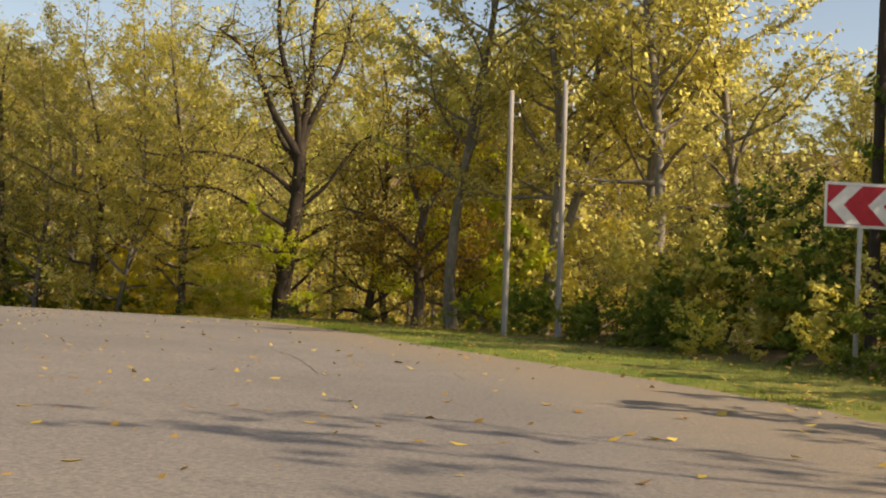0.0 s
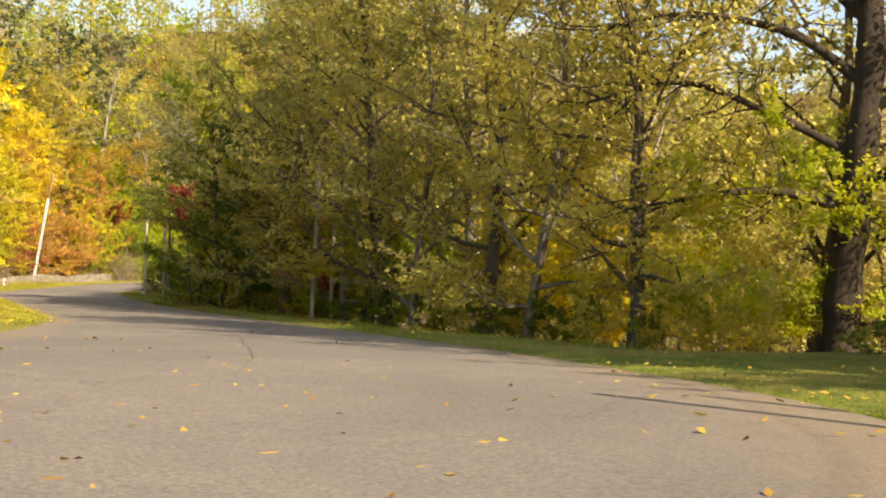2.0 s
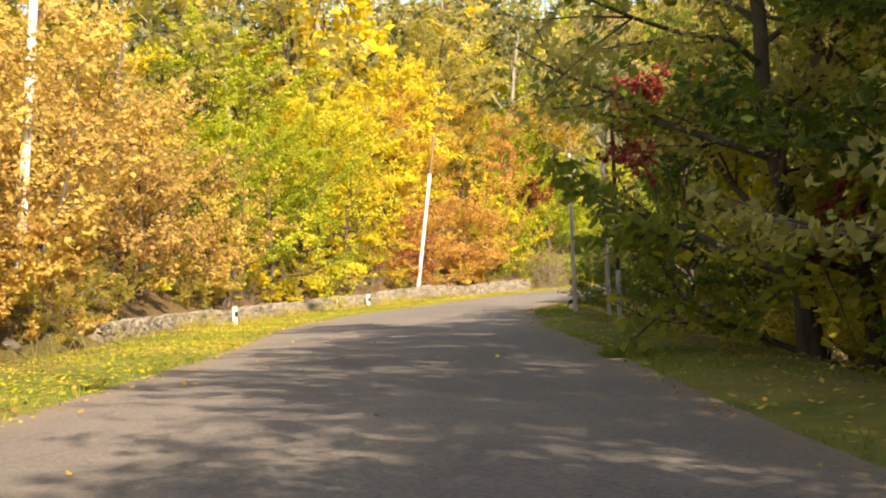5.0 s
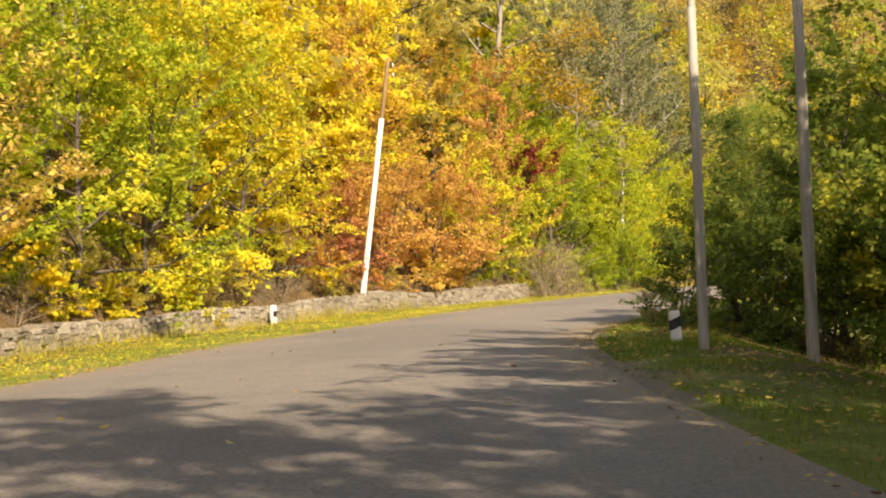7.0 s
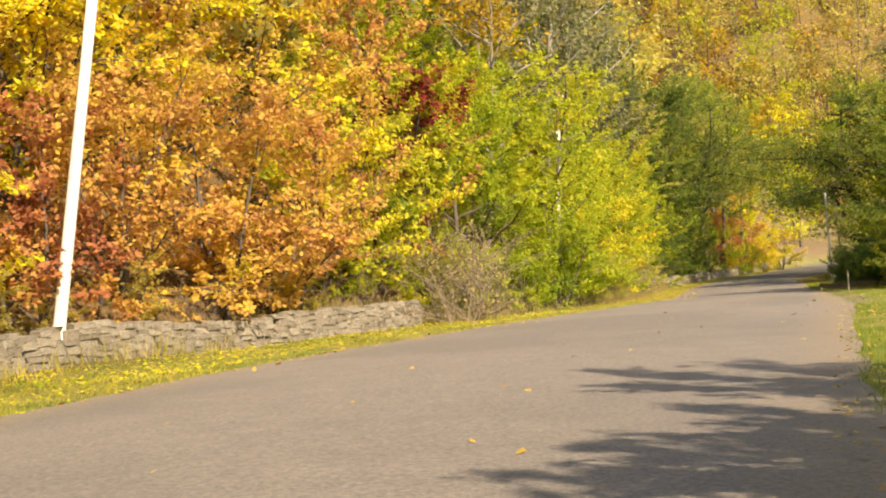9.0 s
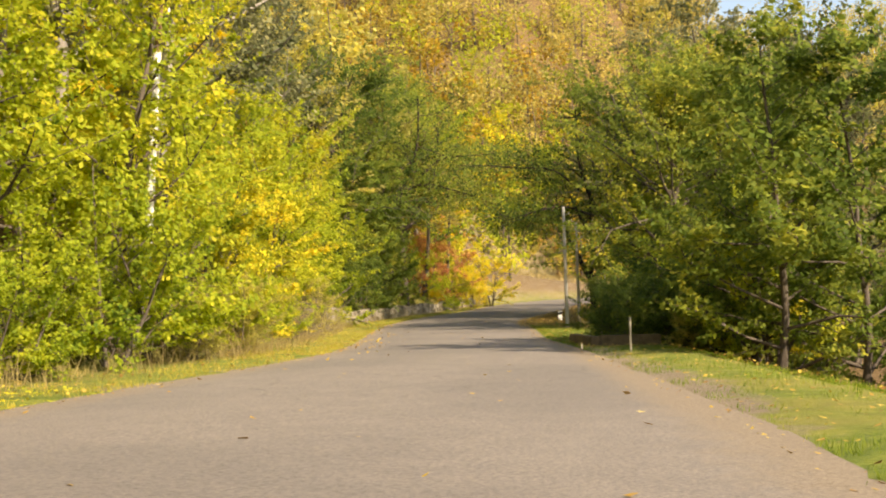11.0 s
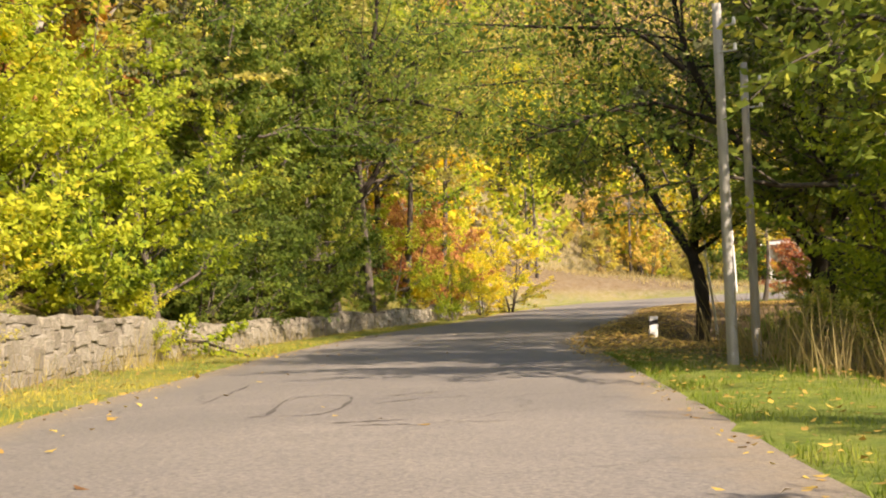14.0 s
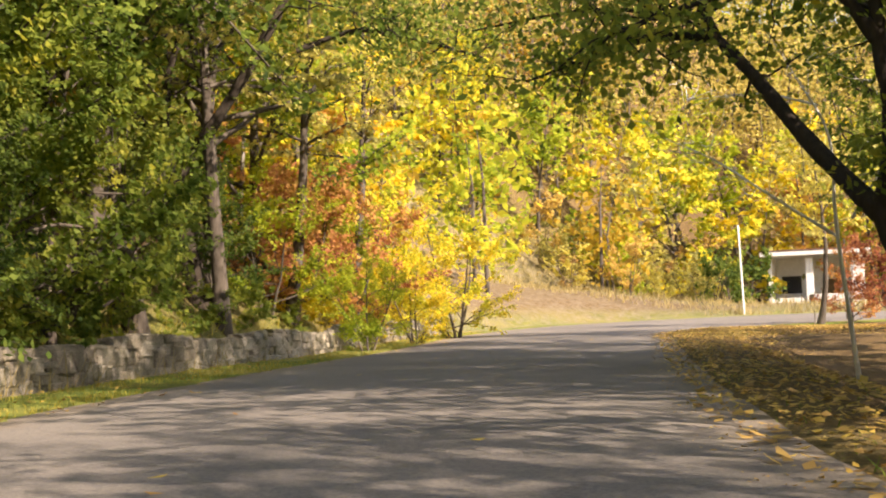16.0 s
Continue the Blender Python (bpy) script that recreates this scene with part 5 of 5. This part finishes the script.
utility_pole(-54.03, 92.05, -1.8, 4.15, (0.08, -0.04), 0.09, GREY_WOOD, label="weathered grey wooden pole at the wood's edge", fittings=False)
utility_pole(-51.75, 89.5, -1.8, 6.2, (0.16, -0.06), 0.09, LIGHT_POLE, DARK_WOOD, 0.1, label="dark wooden pole with a light grey foot at the wood's edge", fittings=False)
# the head's lighter tone paints sunlight on the upper part
utility_pole(-25.3, 62.3, -1.05, 5.0, (0.2, 0.1), 0.09, GREY_WOOD, LIGHT_POLE, 4.1, label="weathered grey wooden pole beside the dark wood", fittings=False)
utility_pole(-25.4, 63.9, -1.3, 4.9, (0.12, 0.05), 0.085, GREY_WOOD, label="grey wooden pole set back in the dark wood", fittings=False)
utility_pole(-87.85, 169.15, gz(-87.85, 169.15), 4.14, (0.1, -0.5), 0.092, LIGHT_POLE, label="pale straight pole beside the road")
utility_pole(-87.75, 170.75, gz(-87.75, 170.75), 3.5, (0.1, -0.55), 0.08, GREY_WOOD, label="weathered grey pole behind the pale one")
utility_pole(2.74, 32.6, gz(2.74, 32.6), 7.2, (-0.1, -0.1), 0.1, GREY_WOOD, label="slim pale grey pole on the grass")
utility_pole(4.35, 33.0, gz(4.35, 33.0), 7.65, (-0.1, -0.1), 0.1, GREY_WOOD, label="slim grey pole at the wood's edge")
utility_pole(10.4, 24.6, gz(10.4, 24.6), 11.5, (0.1, 0.0), 0.14, DARK_WOOD, label="tall dark creosoted pole behind the chevron sign")
for x0, y0, size in ((-96.5, 150, 1.45), (-100.5, 159, 1.5), (-104.5, 168, 1.4), (-94.5, 143.5, 1.3), (-109, 178, 1.3)):
    put("grey_tree", x0, y0, size, 0.1, "trees on the slope")
utility_pole(-102.5, 250.0, gz(-102.5, 250.0), 6.3, (-0.15, 0.0), 0.07, WHITE, label="thin white pole beside the road's far bend", fittings=False)
utility_pole(-95.6, 233.2, gz(-95.6, 233.2), 3.9, (0.02, 0.0), 0.06, DARK_WOOD, label="thin dark post on the far verge", fittings=False)

wire_curve = bpy.data.curves.new("overhead_wire", "CURVE")
wire_curve.dimensions, wire_curve.bevel_depth, wire_curve.bevel_resolution = "3D", 0.008, 1
for a, b, sag in (((10.5, 24.6, 11.2), (4.3, 32.9, 7.5), 0.5), ((4.3, 32.9, 7.5), (-20, 75, 9), 1.2), ((-55.0, 71.3, 10.8), (-80.4, 110.4, 8.6), 0.9), ((-80.4, 110.4, 8.6), (-90.8, 142.95, 8.2), 0.8), ((-90.8, 142.95, 8.2), (-108, 195, 9), 1.0)):
    sp = wire_curve.splines.new("POLY")
    sp.points.add(16)
    for k in range(17):
        u = k / 16
        sp.points[k].co = (*(a[i] + (b[i] - a[i]) * u - (4 * sag * u * (1 - u) if i == 2 else 0) for i in range(3)), 1)
wire_curve.materials.append(BLACK)
tagged(new("overhead_wire", wire_curve), "thin dark overhead wires between the poles", "wire", kind="stuff")


def delineator(x, y, z, h, turn, lean, band, width=0.19):
    """A squat white concrete marker post with a black patch."""
    ob = thing("marker_post", (x, y, z), "white concrete road marker with a black patch on the verge", "marker post", "road markers", turn)
    ob.matrix_basis = pose(x, y, z, lean, lean * 0.6, turn)
    bm = bmesh.new()
    box(bm, (width, 0.13, h + 0.25), (0, 0, h / 2 - 0.125), 0.018)
    part("body", baked("marker_body", bm, WHITE), ob)
    bm = bmesh.new()
    if band == "slant":
        c = [(-width / 2 - 0.003, 0.52 * h), (width / 2 + 0.003, 0.62 * h), (width / 2 + 0.003, 0.86 * h), (-width / 2 - 0.003, 0.76 * h)]
    else:
        c = [(0.0, 0.42 * h), (width / 2 + 0.003, 0.42 * h), (width / 2 + 0.003, 0.72 * h), (0.0, 0.72 * h)]
    lo = [bm.verts.new((u, -0.069, w)) for u, w in c]
    hi = [bm.verts.new((u, 0.069, w)) for u, w in c]
    bm.faces.new(lo), bm.faces.new(hi[::-1])
    for k in range(4):
        bm.faces.new((lo[k], hi[k], hi[(k + 1) % 4], lo[(k + 1) % 4]))
    bmesh.ops.recalc_face_normals(bm, faces=bm.faces)
    part("patch", baked("marker_patch", bm, BLACK), ob, "black painted patch")
    return ob


delineator(-57.87, 94.79, -1.66, 0.74, 43, -3, "slant")
delineator(-68.1, 85.75, -1.42, 0.72, 45, 2, "square")
delineator(-77.5, 101.57, -1.48, 0.68, 42, 2, "square")
delineator(-92.65, 183.1, -1.24, 0.52, 22, 3, "slant", 0.24)

post = thing("wooden_post", (-78.8, 145.3, -1.5), "pale squared wooden post in the weeds", "post")
bm = bmesh.new()
box(bm, (0.05, 0.04, 1.1), (0, 0, 0.32), 0.008)
part("shaft", baked("wooden_shaft", bm, PALE_WOOD), post)
for x0, y0, h in ((-80.45, 146.7, 0.2), (-81.85, 153.5, 0.5), (-96.6, 224.5, 0.6)):
    stub = thing("wooden_post", (x0, y0, gz(x0, y0)), "short pale wooden stake at the verge", "post")
    bm = bmesh.new()
    box(bm, (0.04, 0.035, h + 0.2), (0, 0, h / 2 - 0.1), 0.008)
    part("shaft", baked("stake_shaft", bm, PALE_WOOD), stub)

# chevron sign at the first bend
sx, sy, sz = 8.55, 20.45, gz(8.55, 20.45)
sign = thing("chevron_sign", (sx, sy, sz), "red and white chevron sign on a grey steel post", "road sign", turn=4)
part("post", pole_mesh("sign_post", (0.0, 0.06, -0.3), (0.03, 0.06, 3.5), 0.05, 0.05, STEEL, 12), sign)
bm = bmesh.new()
box(bm, (3.2, 0.03, 0.86), (0.88, 0, 3.05), 0.01)
part("board", baked("sign_board", bm, WHITE), sign, "white-edged sign board")
bm = bmesh.new()
box(bm, (3.1, 0.01, 0.74), (0.88, -0.016, 3.05), 0.002)
part("panel", baked("sign_panel", bm, RED), sign, "red reflective panel")
for k in range(4):
    x0, hh = -0.66 + 0.78 * k, 0.365
    bm = bmesh.new()
    c = [(x0 + u, 3.05 + w) for u, w in ((0, 0), (hh, hh), (hh + 0.3, hh), (0.3, 0), (hh + 0.3, -hh), (hh, -hh))]
    f0 = [bm.verts.new((u, -0.029, w)) for u, w in c]
    f1 = [bm.verts.new((u, -0.019, w)) for u, w in c]
    bm.faces.new(f0), bm.faces.new(f1[::-1])
    for j in range(6):
        bm.faces.new((f0[j], f1[j], f1[(j + 1) % 6], f0[(j + 1) % 6]))
    bmesh.ops.recalc_face_normals(bm, faces=bm.faces)
    part("chevron", baked("sign_chevron", bm, WHITE), sign, "white chevron pointing left")

# ---- culvert parapet, house ----
par = thing("culvert_parapet", (-80.65, 148.6, -1.5), "low brown-stained concrete culvert parapet with mossy top", "parapet")
bm = bmesh.new()
box(bm, (0.28, 3.3, 0.62), (-0.74, 1.5, 0.0), 0.03, 28)
part("side_wall", baked("parapet_side", bm, CULVERT), par)
bm = bmesh.new()
box(bm, (1.7, 0.28, 0.66), (0.86, 0.5, 0.02), 0.03, 27)
part("end_wall", baked("parapet_end", bm, CULVERT), par)

hx, hy = -99.0, 267.5
hz = gz(hx, hy) - 0.1
house = thing("small_house", (hx, hy, hz), "small white-plastered roadside building with a flat brown roof", "building", turn=0)
house.scale = (1.1, 1.1, 1.28)


def shell(name, boxes, mat, parent, label="", bevel=0.02):
    bm = bmesh.new()
    for size, at in boxes:
        box(bm, size, at, bevel)
    return part(name, baked(name, bm, mat), parent, label)


shell("back_wall", [((6.4, 0.25, 3.5), (0, 3.4, 1.55))], PLASTER, house)
shell("side_wall", [((0.25, 3.6, 3.5), (-3.1, 1.6, 1.55))], PLASTER, house)
shell("side_wall", [((0.9, 3.6, 3.5), (2.75, 1.6, 1.55))], PLASTER, house)
shell("front_wall", [((3.0, 0.25, 1.1), (1.0, -0.1, 0.35)), ((2.0, 0.25, 0.9), (-1.9, -0.1, 0.25)), ((0.5, 0.25, 3.3), (-0.4, -0.1, 1.45))], PLASTER, house)
shell("roof", [((7.4, 4.8, 0.28), (0, 1.5, 3.4))], PLASTER, house, "flat pale roof slab")
shell("roof_cover", [((7.5, 4.9, 0.08), (0, 1.5, 3.59))], ROOFING, house, "brown roof covering")
win = shell("window", [((1.4, 0.06, 1.1), (-1.9, 3.24, 1.6))], BLACK, house, "dark window")
shell("frame", [((1.6, 0.08, 0.1), (-1.9, 3.24, 2.2)), ((1.6, 0.08, 0.1), (-1.9, 3.24, 1.0)), ((0.1, 0.08, 1.3), (-2.65, 3.24, 1.6)), ((0.1, 0.08, 1.3), (-1.15, 3.24, 1.6))], WHITE, win, "white window frame", 0.01)
shell("door", [((0.95, 0.06, 2.0), (1.0, 3.24, 0.9))], BROWN_WOOD, house, "brown wooden door")

# ---- rocks in the bank before the wall ----


def rock_mesh(seed, squash):
    g = np.random.default_rng(seed)
    bm = bmesh.new()
    bmesh.ops.create_icosphere(bm, subdivisions=2, radius=0.5)
    for v in bm.verts:
        n = noise.noise(Vector(v.co) * 2.3 + Vector((seed * 3.1, 0, 0)))
        v.co *= 1 + 0.45 * n
        v.co.z *= squash
    return baked("rock", bm, ROCK)


ROCKS = [rock_mesh(k, 0.6 + 0.1 * k) for k in range(5)]
for k in range(30):
    y0 = 47 + 28 * k / 30 + rng.uniform(-0.3, 0.3)
    x1, y1 = edge_at(EDGE_L, y0, float(wall_off(y0)) + rng.uniform(0.45, 1.1))
    ob = tagged(new("rock", ROCKS[k % 5]), "brown rock jutting from the roadside bank", "rock", "rocks in the bank")
    ob.matrix_basis = pose(x1, y1, gz(*edge_at(EDGE_L, y0, float(wall_off(y0)) - 0.4)) + rng.uniform(0.0, 0.4), rng.uniform(-20, 20), rng.uniform(-20, 20), rng.uniform(0, 360)) @ Matrix.Diagonal((rng.uniform(0.35, 0.8), rng.uniform(0.3, 0.7), rng.uniform(0.25, 0.5), 1))

# ---- grass, weeds and fallen leaves ----


def verge_points(edge, g, n, y0, y1, lo, hi, power=1.0):
    k = g.integers(0, 255, 6 * n)
    k = k[(edge[k, 1] > y0) & (edge[k, 1] < y1)]
    while len(k) < n:
        more = g.integers(0, 255, 6 * n)
        k = np.concatenate([k, more[(edge[more, 1] > y0) & (edge[more, 1] < y1)]])
    k = k[:n]
    a, b = edge[k], edge[np.minimum(k + 1, len(edge) - 1)]
    t = b - a
    seg = np.linalg.norm(t, axis=1)[:, None]
    p = a + t * g.uniform(0, 1, (n, 1))
    t = t / seg
    nrm = np.stack([-t[:, 1], t[:, 0]], 1) * (1 if edge is EDGE_L else -1)
    return p + nrm * (lo + (hi - lo) * g.uniform(0, 1, (n, 1)) ** power)


def blades(name, pts, tall, wide_, mat, label, seed):
    g = np.random.default_rng(seed)
    lush = soft_noise(pts[:, 0], pts[:, 1], 0.9) + 0.6 * soft_noise(pts[:, 0], pts[:, 1], 3.1)
    kept = lush + g.normal(0, 0.25, len(pts)) > -0.3
    pts, lush = pts[kept], lush[kept]
    n = len(pts)
    z = ground_z(pts[:, 0], pts[:, 1], False)
    base = np.column_stack([pts, z - 0.03])
    a = g.uniform(0, 6.283, n)
    side = np.column_stack([np.cos(a), np.sin(a), np.zeros(n)]) * (wide_ * g.uniform(0.6, 1.4, (n, 1)))
    h = tall * g.uniform(0.5, 1.3, (n, 1)) * (1 + 0.9 * lush[:, None]).clip(0.4, 1.8)
    tip = base + np.column_stack([g.normal(0, 0.35, n), g.normal(0, 0.35, n), np.ones(n)]) * h
    q = np.stack([base - side, base + side, tip + side * 0.15, tip - side * 0.15], 1)
    tagged(new(name, quads_mesh(name, q, mat)), label, "grass", kind="stuff")


G = np.random.default_rng(21)
blades("grass", np.vstack([verge_points(EDGE_R, G, 40000, 6, 84, -0.15, 4.5, 1.3), verge_points(EDGE_R, G, 34000, 84, 104, 0.25, 3.6, 1.1), verge_points(EDGE_R, G, 34000, 104, 146, -0.15, 7.5, 1.3),
                           verge_points(EDGE_R, G, 30000, 146, 174, -0.15, 4.0, 1.4), verge_points(EDGE_R, G, 2500, 174, 215, -0.15, 5.0, 1.0)]), 0.075, 0.0055, GRASS, "short green verge grass", 31)
blades("grass", np.vstack([verge_points(EDGE_L, G, 36000, 42, 130, -0.15, 3.4, 1.1), verge_points(EDGE_L, G, 26000, 130, 226, -0.15, 2.2, 1.1)]), 0.085, 0.006, VERGE, "yellowing verge grass below the wall", 32)
blades("dry_grass", np.vstack([verge_points(EDGE_L, G, 5000, 124, 168, 1.4, 4.2), verge_points(EDGE_L, G, 1400, 46, 124, 2.8, 5.2), verge_points(EDGE_L, G, 2500, 168, 226, 1.6, 3.0)]), 0.5, 0.008, STRAW, "tall dry grass and weeds along the bank", 33)
blades("dry_grass", np.vstack([verge_points(EDGE_L, G, 4500, 75, 126, 3.3, 4.4), verge_points(EDGE_L, G, 3500, 161, 226, 2.3, 3.3)]), 0.4, 0.01, VERGE, "grass tufts growing along the top of the wall", 35)
far_pts = np.column_stack([G.uniform(-135, -80, 20000), G.uniform(249, 280, 20000)])
blades("dry_grass", far_pts[(sides(far_pts[:, 0], far_pts[:, 1])[0] > 0.5)], 0.4, 0.035, STRAW, "dry tan grass on the far bank", 34)


def litter(name, pts, z, size, label, seed, mat=FALLEN):
    g = np.random.default_rng(seed)
    n = len(pts)
    c = np.column_stack([pts, z])
    q = leaves_at(g, c, size, 0.0, 4.0)
    q[:, :, 2] += 0.025
    tagged(new(name, quads_mesh(name, q, mat)), label, "leaves", kind="stuff")


pts = np.vstack([verge_points(EDGE_R, G, 2600, 66, 101, -0.3, 5, 1.0), verge_points(EDGE_R, G, 1500, 146, 174, -0.3, 4, 1.2), verge_points(EDGE_L, G, 12000, 42, 228, -0.3, 4.0, 1.1), verge_points(EDGE_R, G, 5000, 5, 104, -0.4, 6, 1.2), verge_points(EDGE_R, G, 2200, 104, 148, -0.3, 7, 1.2),
                 verge_points(EDGE_R, G, 27000, 168, 232, -0.8, 9, 1.0)])
litter("fallen_leaves", drift := verge_points(EDGE_R, G, 5200, 172, 226, -0.5, 7, 1.1), ground_z(drift[:, 0], drift[:, 1], False) + 0.07, 0.15, "large tan and yellow leaves strewn under the trees", 44, TAN)
litter("fallen_leaves", verge := verge_points(EDGE_L, G, 16000, 44, 132, -0.2, 4.2, 1.0), ground_z(verge[:, 0], verge[:, 1], False) + 0.06, 0.085, "bright yellow leaves thick on the verge below the bank", 43, YELLOW)
litter("fallen_leaves", pts, ground_z(pts[:, 0], pts[:, 1], False) + 0.04, 0.08, "yellow and tan leaves fallen on the verges", 41)
pts = np.vstack([verge_points(EDGE_R, G, 420, 2, 45, -8, -0.1, 1.2), verge_points(EDGE_R, G, 90, 45, 104, -6, -0.1, 1.6), verge_points(EDGE_R, G, 130, 104, 215, -6, -0.1, 1.6), verge_points(EDGE_L, G, 260, 45, 215, -1.5, -0.1, 0.6)])
pts = pts[(sides(pts[:, 0], pts[:, 1])[0] < 0)]
litter("fallen_leaves", pts, road_z(pts[:, 1]) + 0.05, 0.12, "scattered yellow leaves lying on the asphalt", 42)

blades("dry_grass", verge_points(EDGE_R, G, 900, 165, 174, 1.9, 4.6), 0.75, 0.011, STRAW, "tall pale dry weeds round the roadside poles", 36)

# ---- dry-stone walls, stone by stone ----


def stone_mesh(seed):
    g = np.random.default_rng(seed)
    bm = bmesh.new()
    box(bm, (1, 1, 1), (0, 0, 0))
    bmesh.ops.bevel(bm, geom=list(bm.edges), offset=0.1, segments=1, affect="EDGES")
    for v in bm.verts:
        v.co += Vector(g.normal(0, 0.045, 3))
    return baked("stone", bm, STONE)


STONES = [stone_mesh(60 + k) for k in range(16)]


def wall_line(y0, y1):
    ys = np.arange(y0, y1, 0.25)
    p = np.array([edge_at(EDGE_L, y, float(wall_off(y))) for y in ys])
    for _ in range(6):
        p[1:-1] = (p[:-2] + p[1:-1] * 2 + p[2:]) / 4
    return p, np.concatenate([[0], np.cumsum(np.linalg.norm(np.diff(p, axis=0), axis=1))])


def stone_wall(name, y0, y1, near, courses, tall, long_, label, ragged):
    """A thick wall: a rough core, and facing stones of which those between y = near[0] and near[1] are parts."""
    g = random.Random(int(y0))
    p, s = wall_line(y0, y1)
    root = thing(name, (0, 0, 0), label, "wall")
    root["kind"] = "structure"
    where = lambda u: (float(np.interp(u, s, p[:, 0])), float(np.interp(u, s, p[:, 1])))  # noqa: E731
    v, f = [], []
    n = int(s[-1] / 0.8)
    for k in range(n + 1):
        (xa, ya), (xb, yb) = where(s[-1] * k / n), where(min(s[-1], s[-1] * k / n + 0.2))
        (xa, ya) = where(s[-1] * k / n - (0.2 if k == n else 0)) if k == n else (xa, ya)
        t = np.array([xb - xa, yb - ya])
        t /= np.linalg.norm(t) + 1e-9
        nl = np.array([-t[1], t[0]])
        z = float(road_z(ya)) - 0.25
        top = z + 0.25 + courses * tall * 0.8
        a, b = np.array([xa, ya]) + nl * 0.1, np.array([xa, ya]) + nl * 0.55
        v += [(*a, z), (*a, top), (*b, top), (*b, z)]
    for k in range(n):
        q = 4 * k
        f += [(q + j, q + (j + 1) % 4, q + 4 + (j + 1) % 4, q + 4 + j) for j in range(4)]
    f += [(0, 1, 2, 3), (4 * n + 3, 4 * n + 2, 4 * n + 1, 4 * n)]
    part("core", mesh_from("wall_core", v, f, MORTAR), root, "dark rubble core and joints")
    rest_v, rest_f = [], []
    u = 0.0
    while u < s[-1] - 0.5:
        step = long_ * g.uniform(0.65, 1.35)
        top = courses * tall * float(np.interp(where(u)[1], [78, 98, 108, 150, 164, 171, 178], [0.78, 0.9, 1.08, 1.15, 1.4, 1.35, 0.9])) * (1 + 0.3 * noise.noise((u * 0.22, y0, 0)) + 0.12 * noise.noise((u * 0.9, y0, 4)))
        if g.random() < ragged * 0.2:
            top -= tall * g.uniform(0.5, 1.2)
        zz = -0.08
        while zz < top:
            h = min(tall * g.uniform(0.7, 1.4), max(0.1, top + 0.07 - zz))
            w = step * g.uniform(0.95, 1.25)
            u1 = max(0.0, min(u + g.uniform(-0.3, 0.3) * step, s[-1] - w))
            (xa, ya), (xb, yb) = where(u1), where(u1 + w)
            yaw = math.degrees(math.atan2(yb - ya, xb - xa))
            xm, ym = (xa + xb) / 2, (ya + yb) / 2
            deep = g.uniform(0.3, 0.42)
            nl = (-(yb - ya) / w, (xb - xa) / w)
            off = deep / 2 + g.uniform(-0.05, 0.03) + 0.06 * zz
            m = pose(xm + nl[0] * off, ym + nl[1] * off, float(road_z(ym)) + zz + h / 2, g.uniform(-3, 3), g.uniform(-2, 2), yaw + g.uniform(-3, 3)) @ Matrix.Diagonal((w, deep, h * 1.02, 1))
            me = STONES[g.randrange(len(STONES))]
            if near[0] < ym < near[1]:
                ob = part("stone", me, root)
                ob.matrix_basis = m
            else:
                base = len(rest_v)
                rest_v += [tuple(m @ x.co) for x in me.vertices]
                rest_f += [tuple(base + i for i in x.vertices) for x in me.polygons]
            zz += h
        u += step
    if rest_v:
        far_part = part("stonework", mesh_from("stonework", rest_v, rest_f, STONE), root)
        far_part["kind"] = "stuff"
    return root


stone_wall("wall_lower", 75, 126, (106, 125), 5, 0.135, 0.36, "low dry-stone wall of pale grey blocks below the bank", 0.45)
stone_wall("wall_upper", 161, 225, (163, 200), 3, 0.27, 0.52, "retaining wall of pale mossy stone blocks with a broken top", 0.5)

for proto in set(KIND.values()):
    for o in (*proto.children_recursive, proto):
        bpy.data.objects.remove(o)
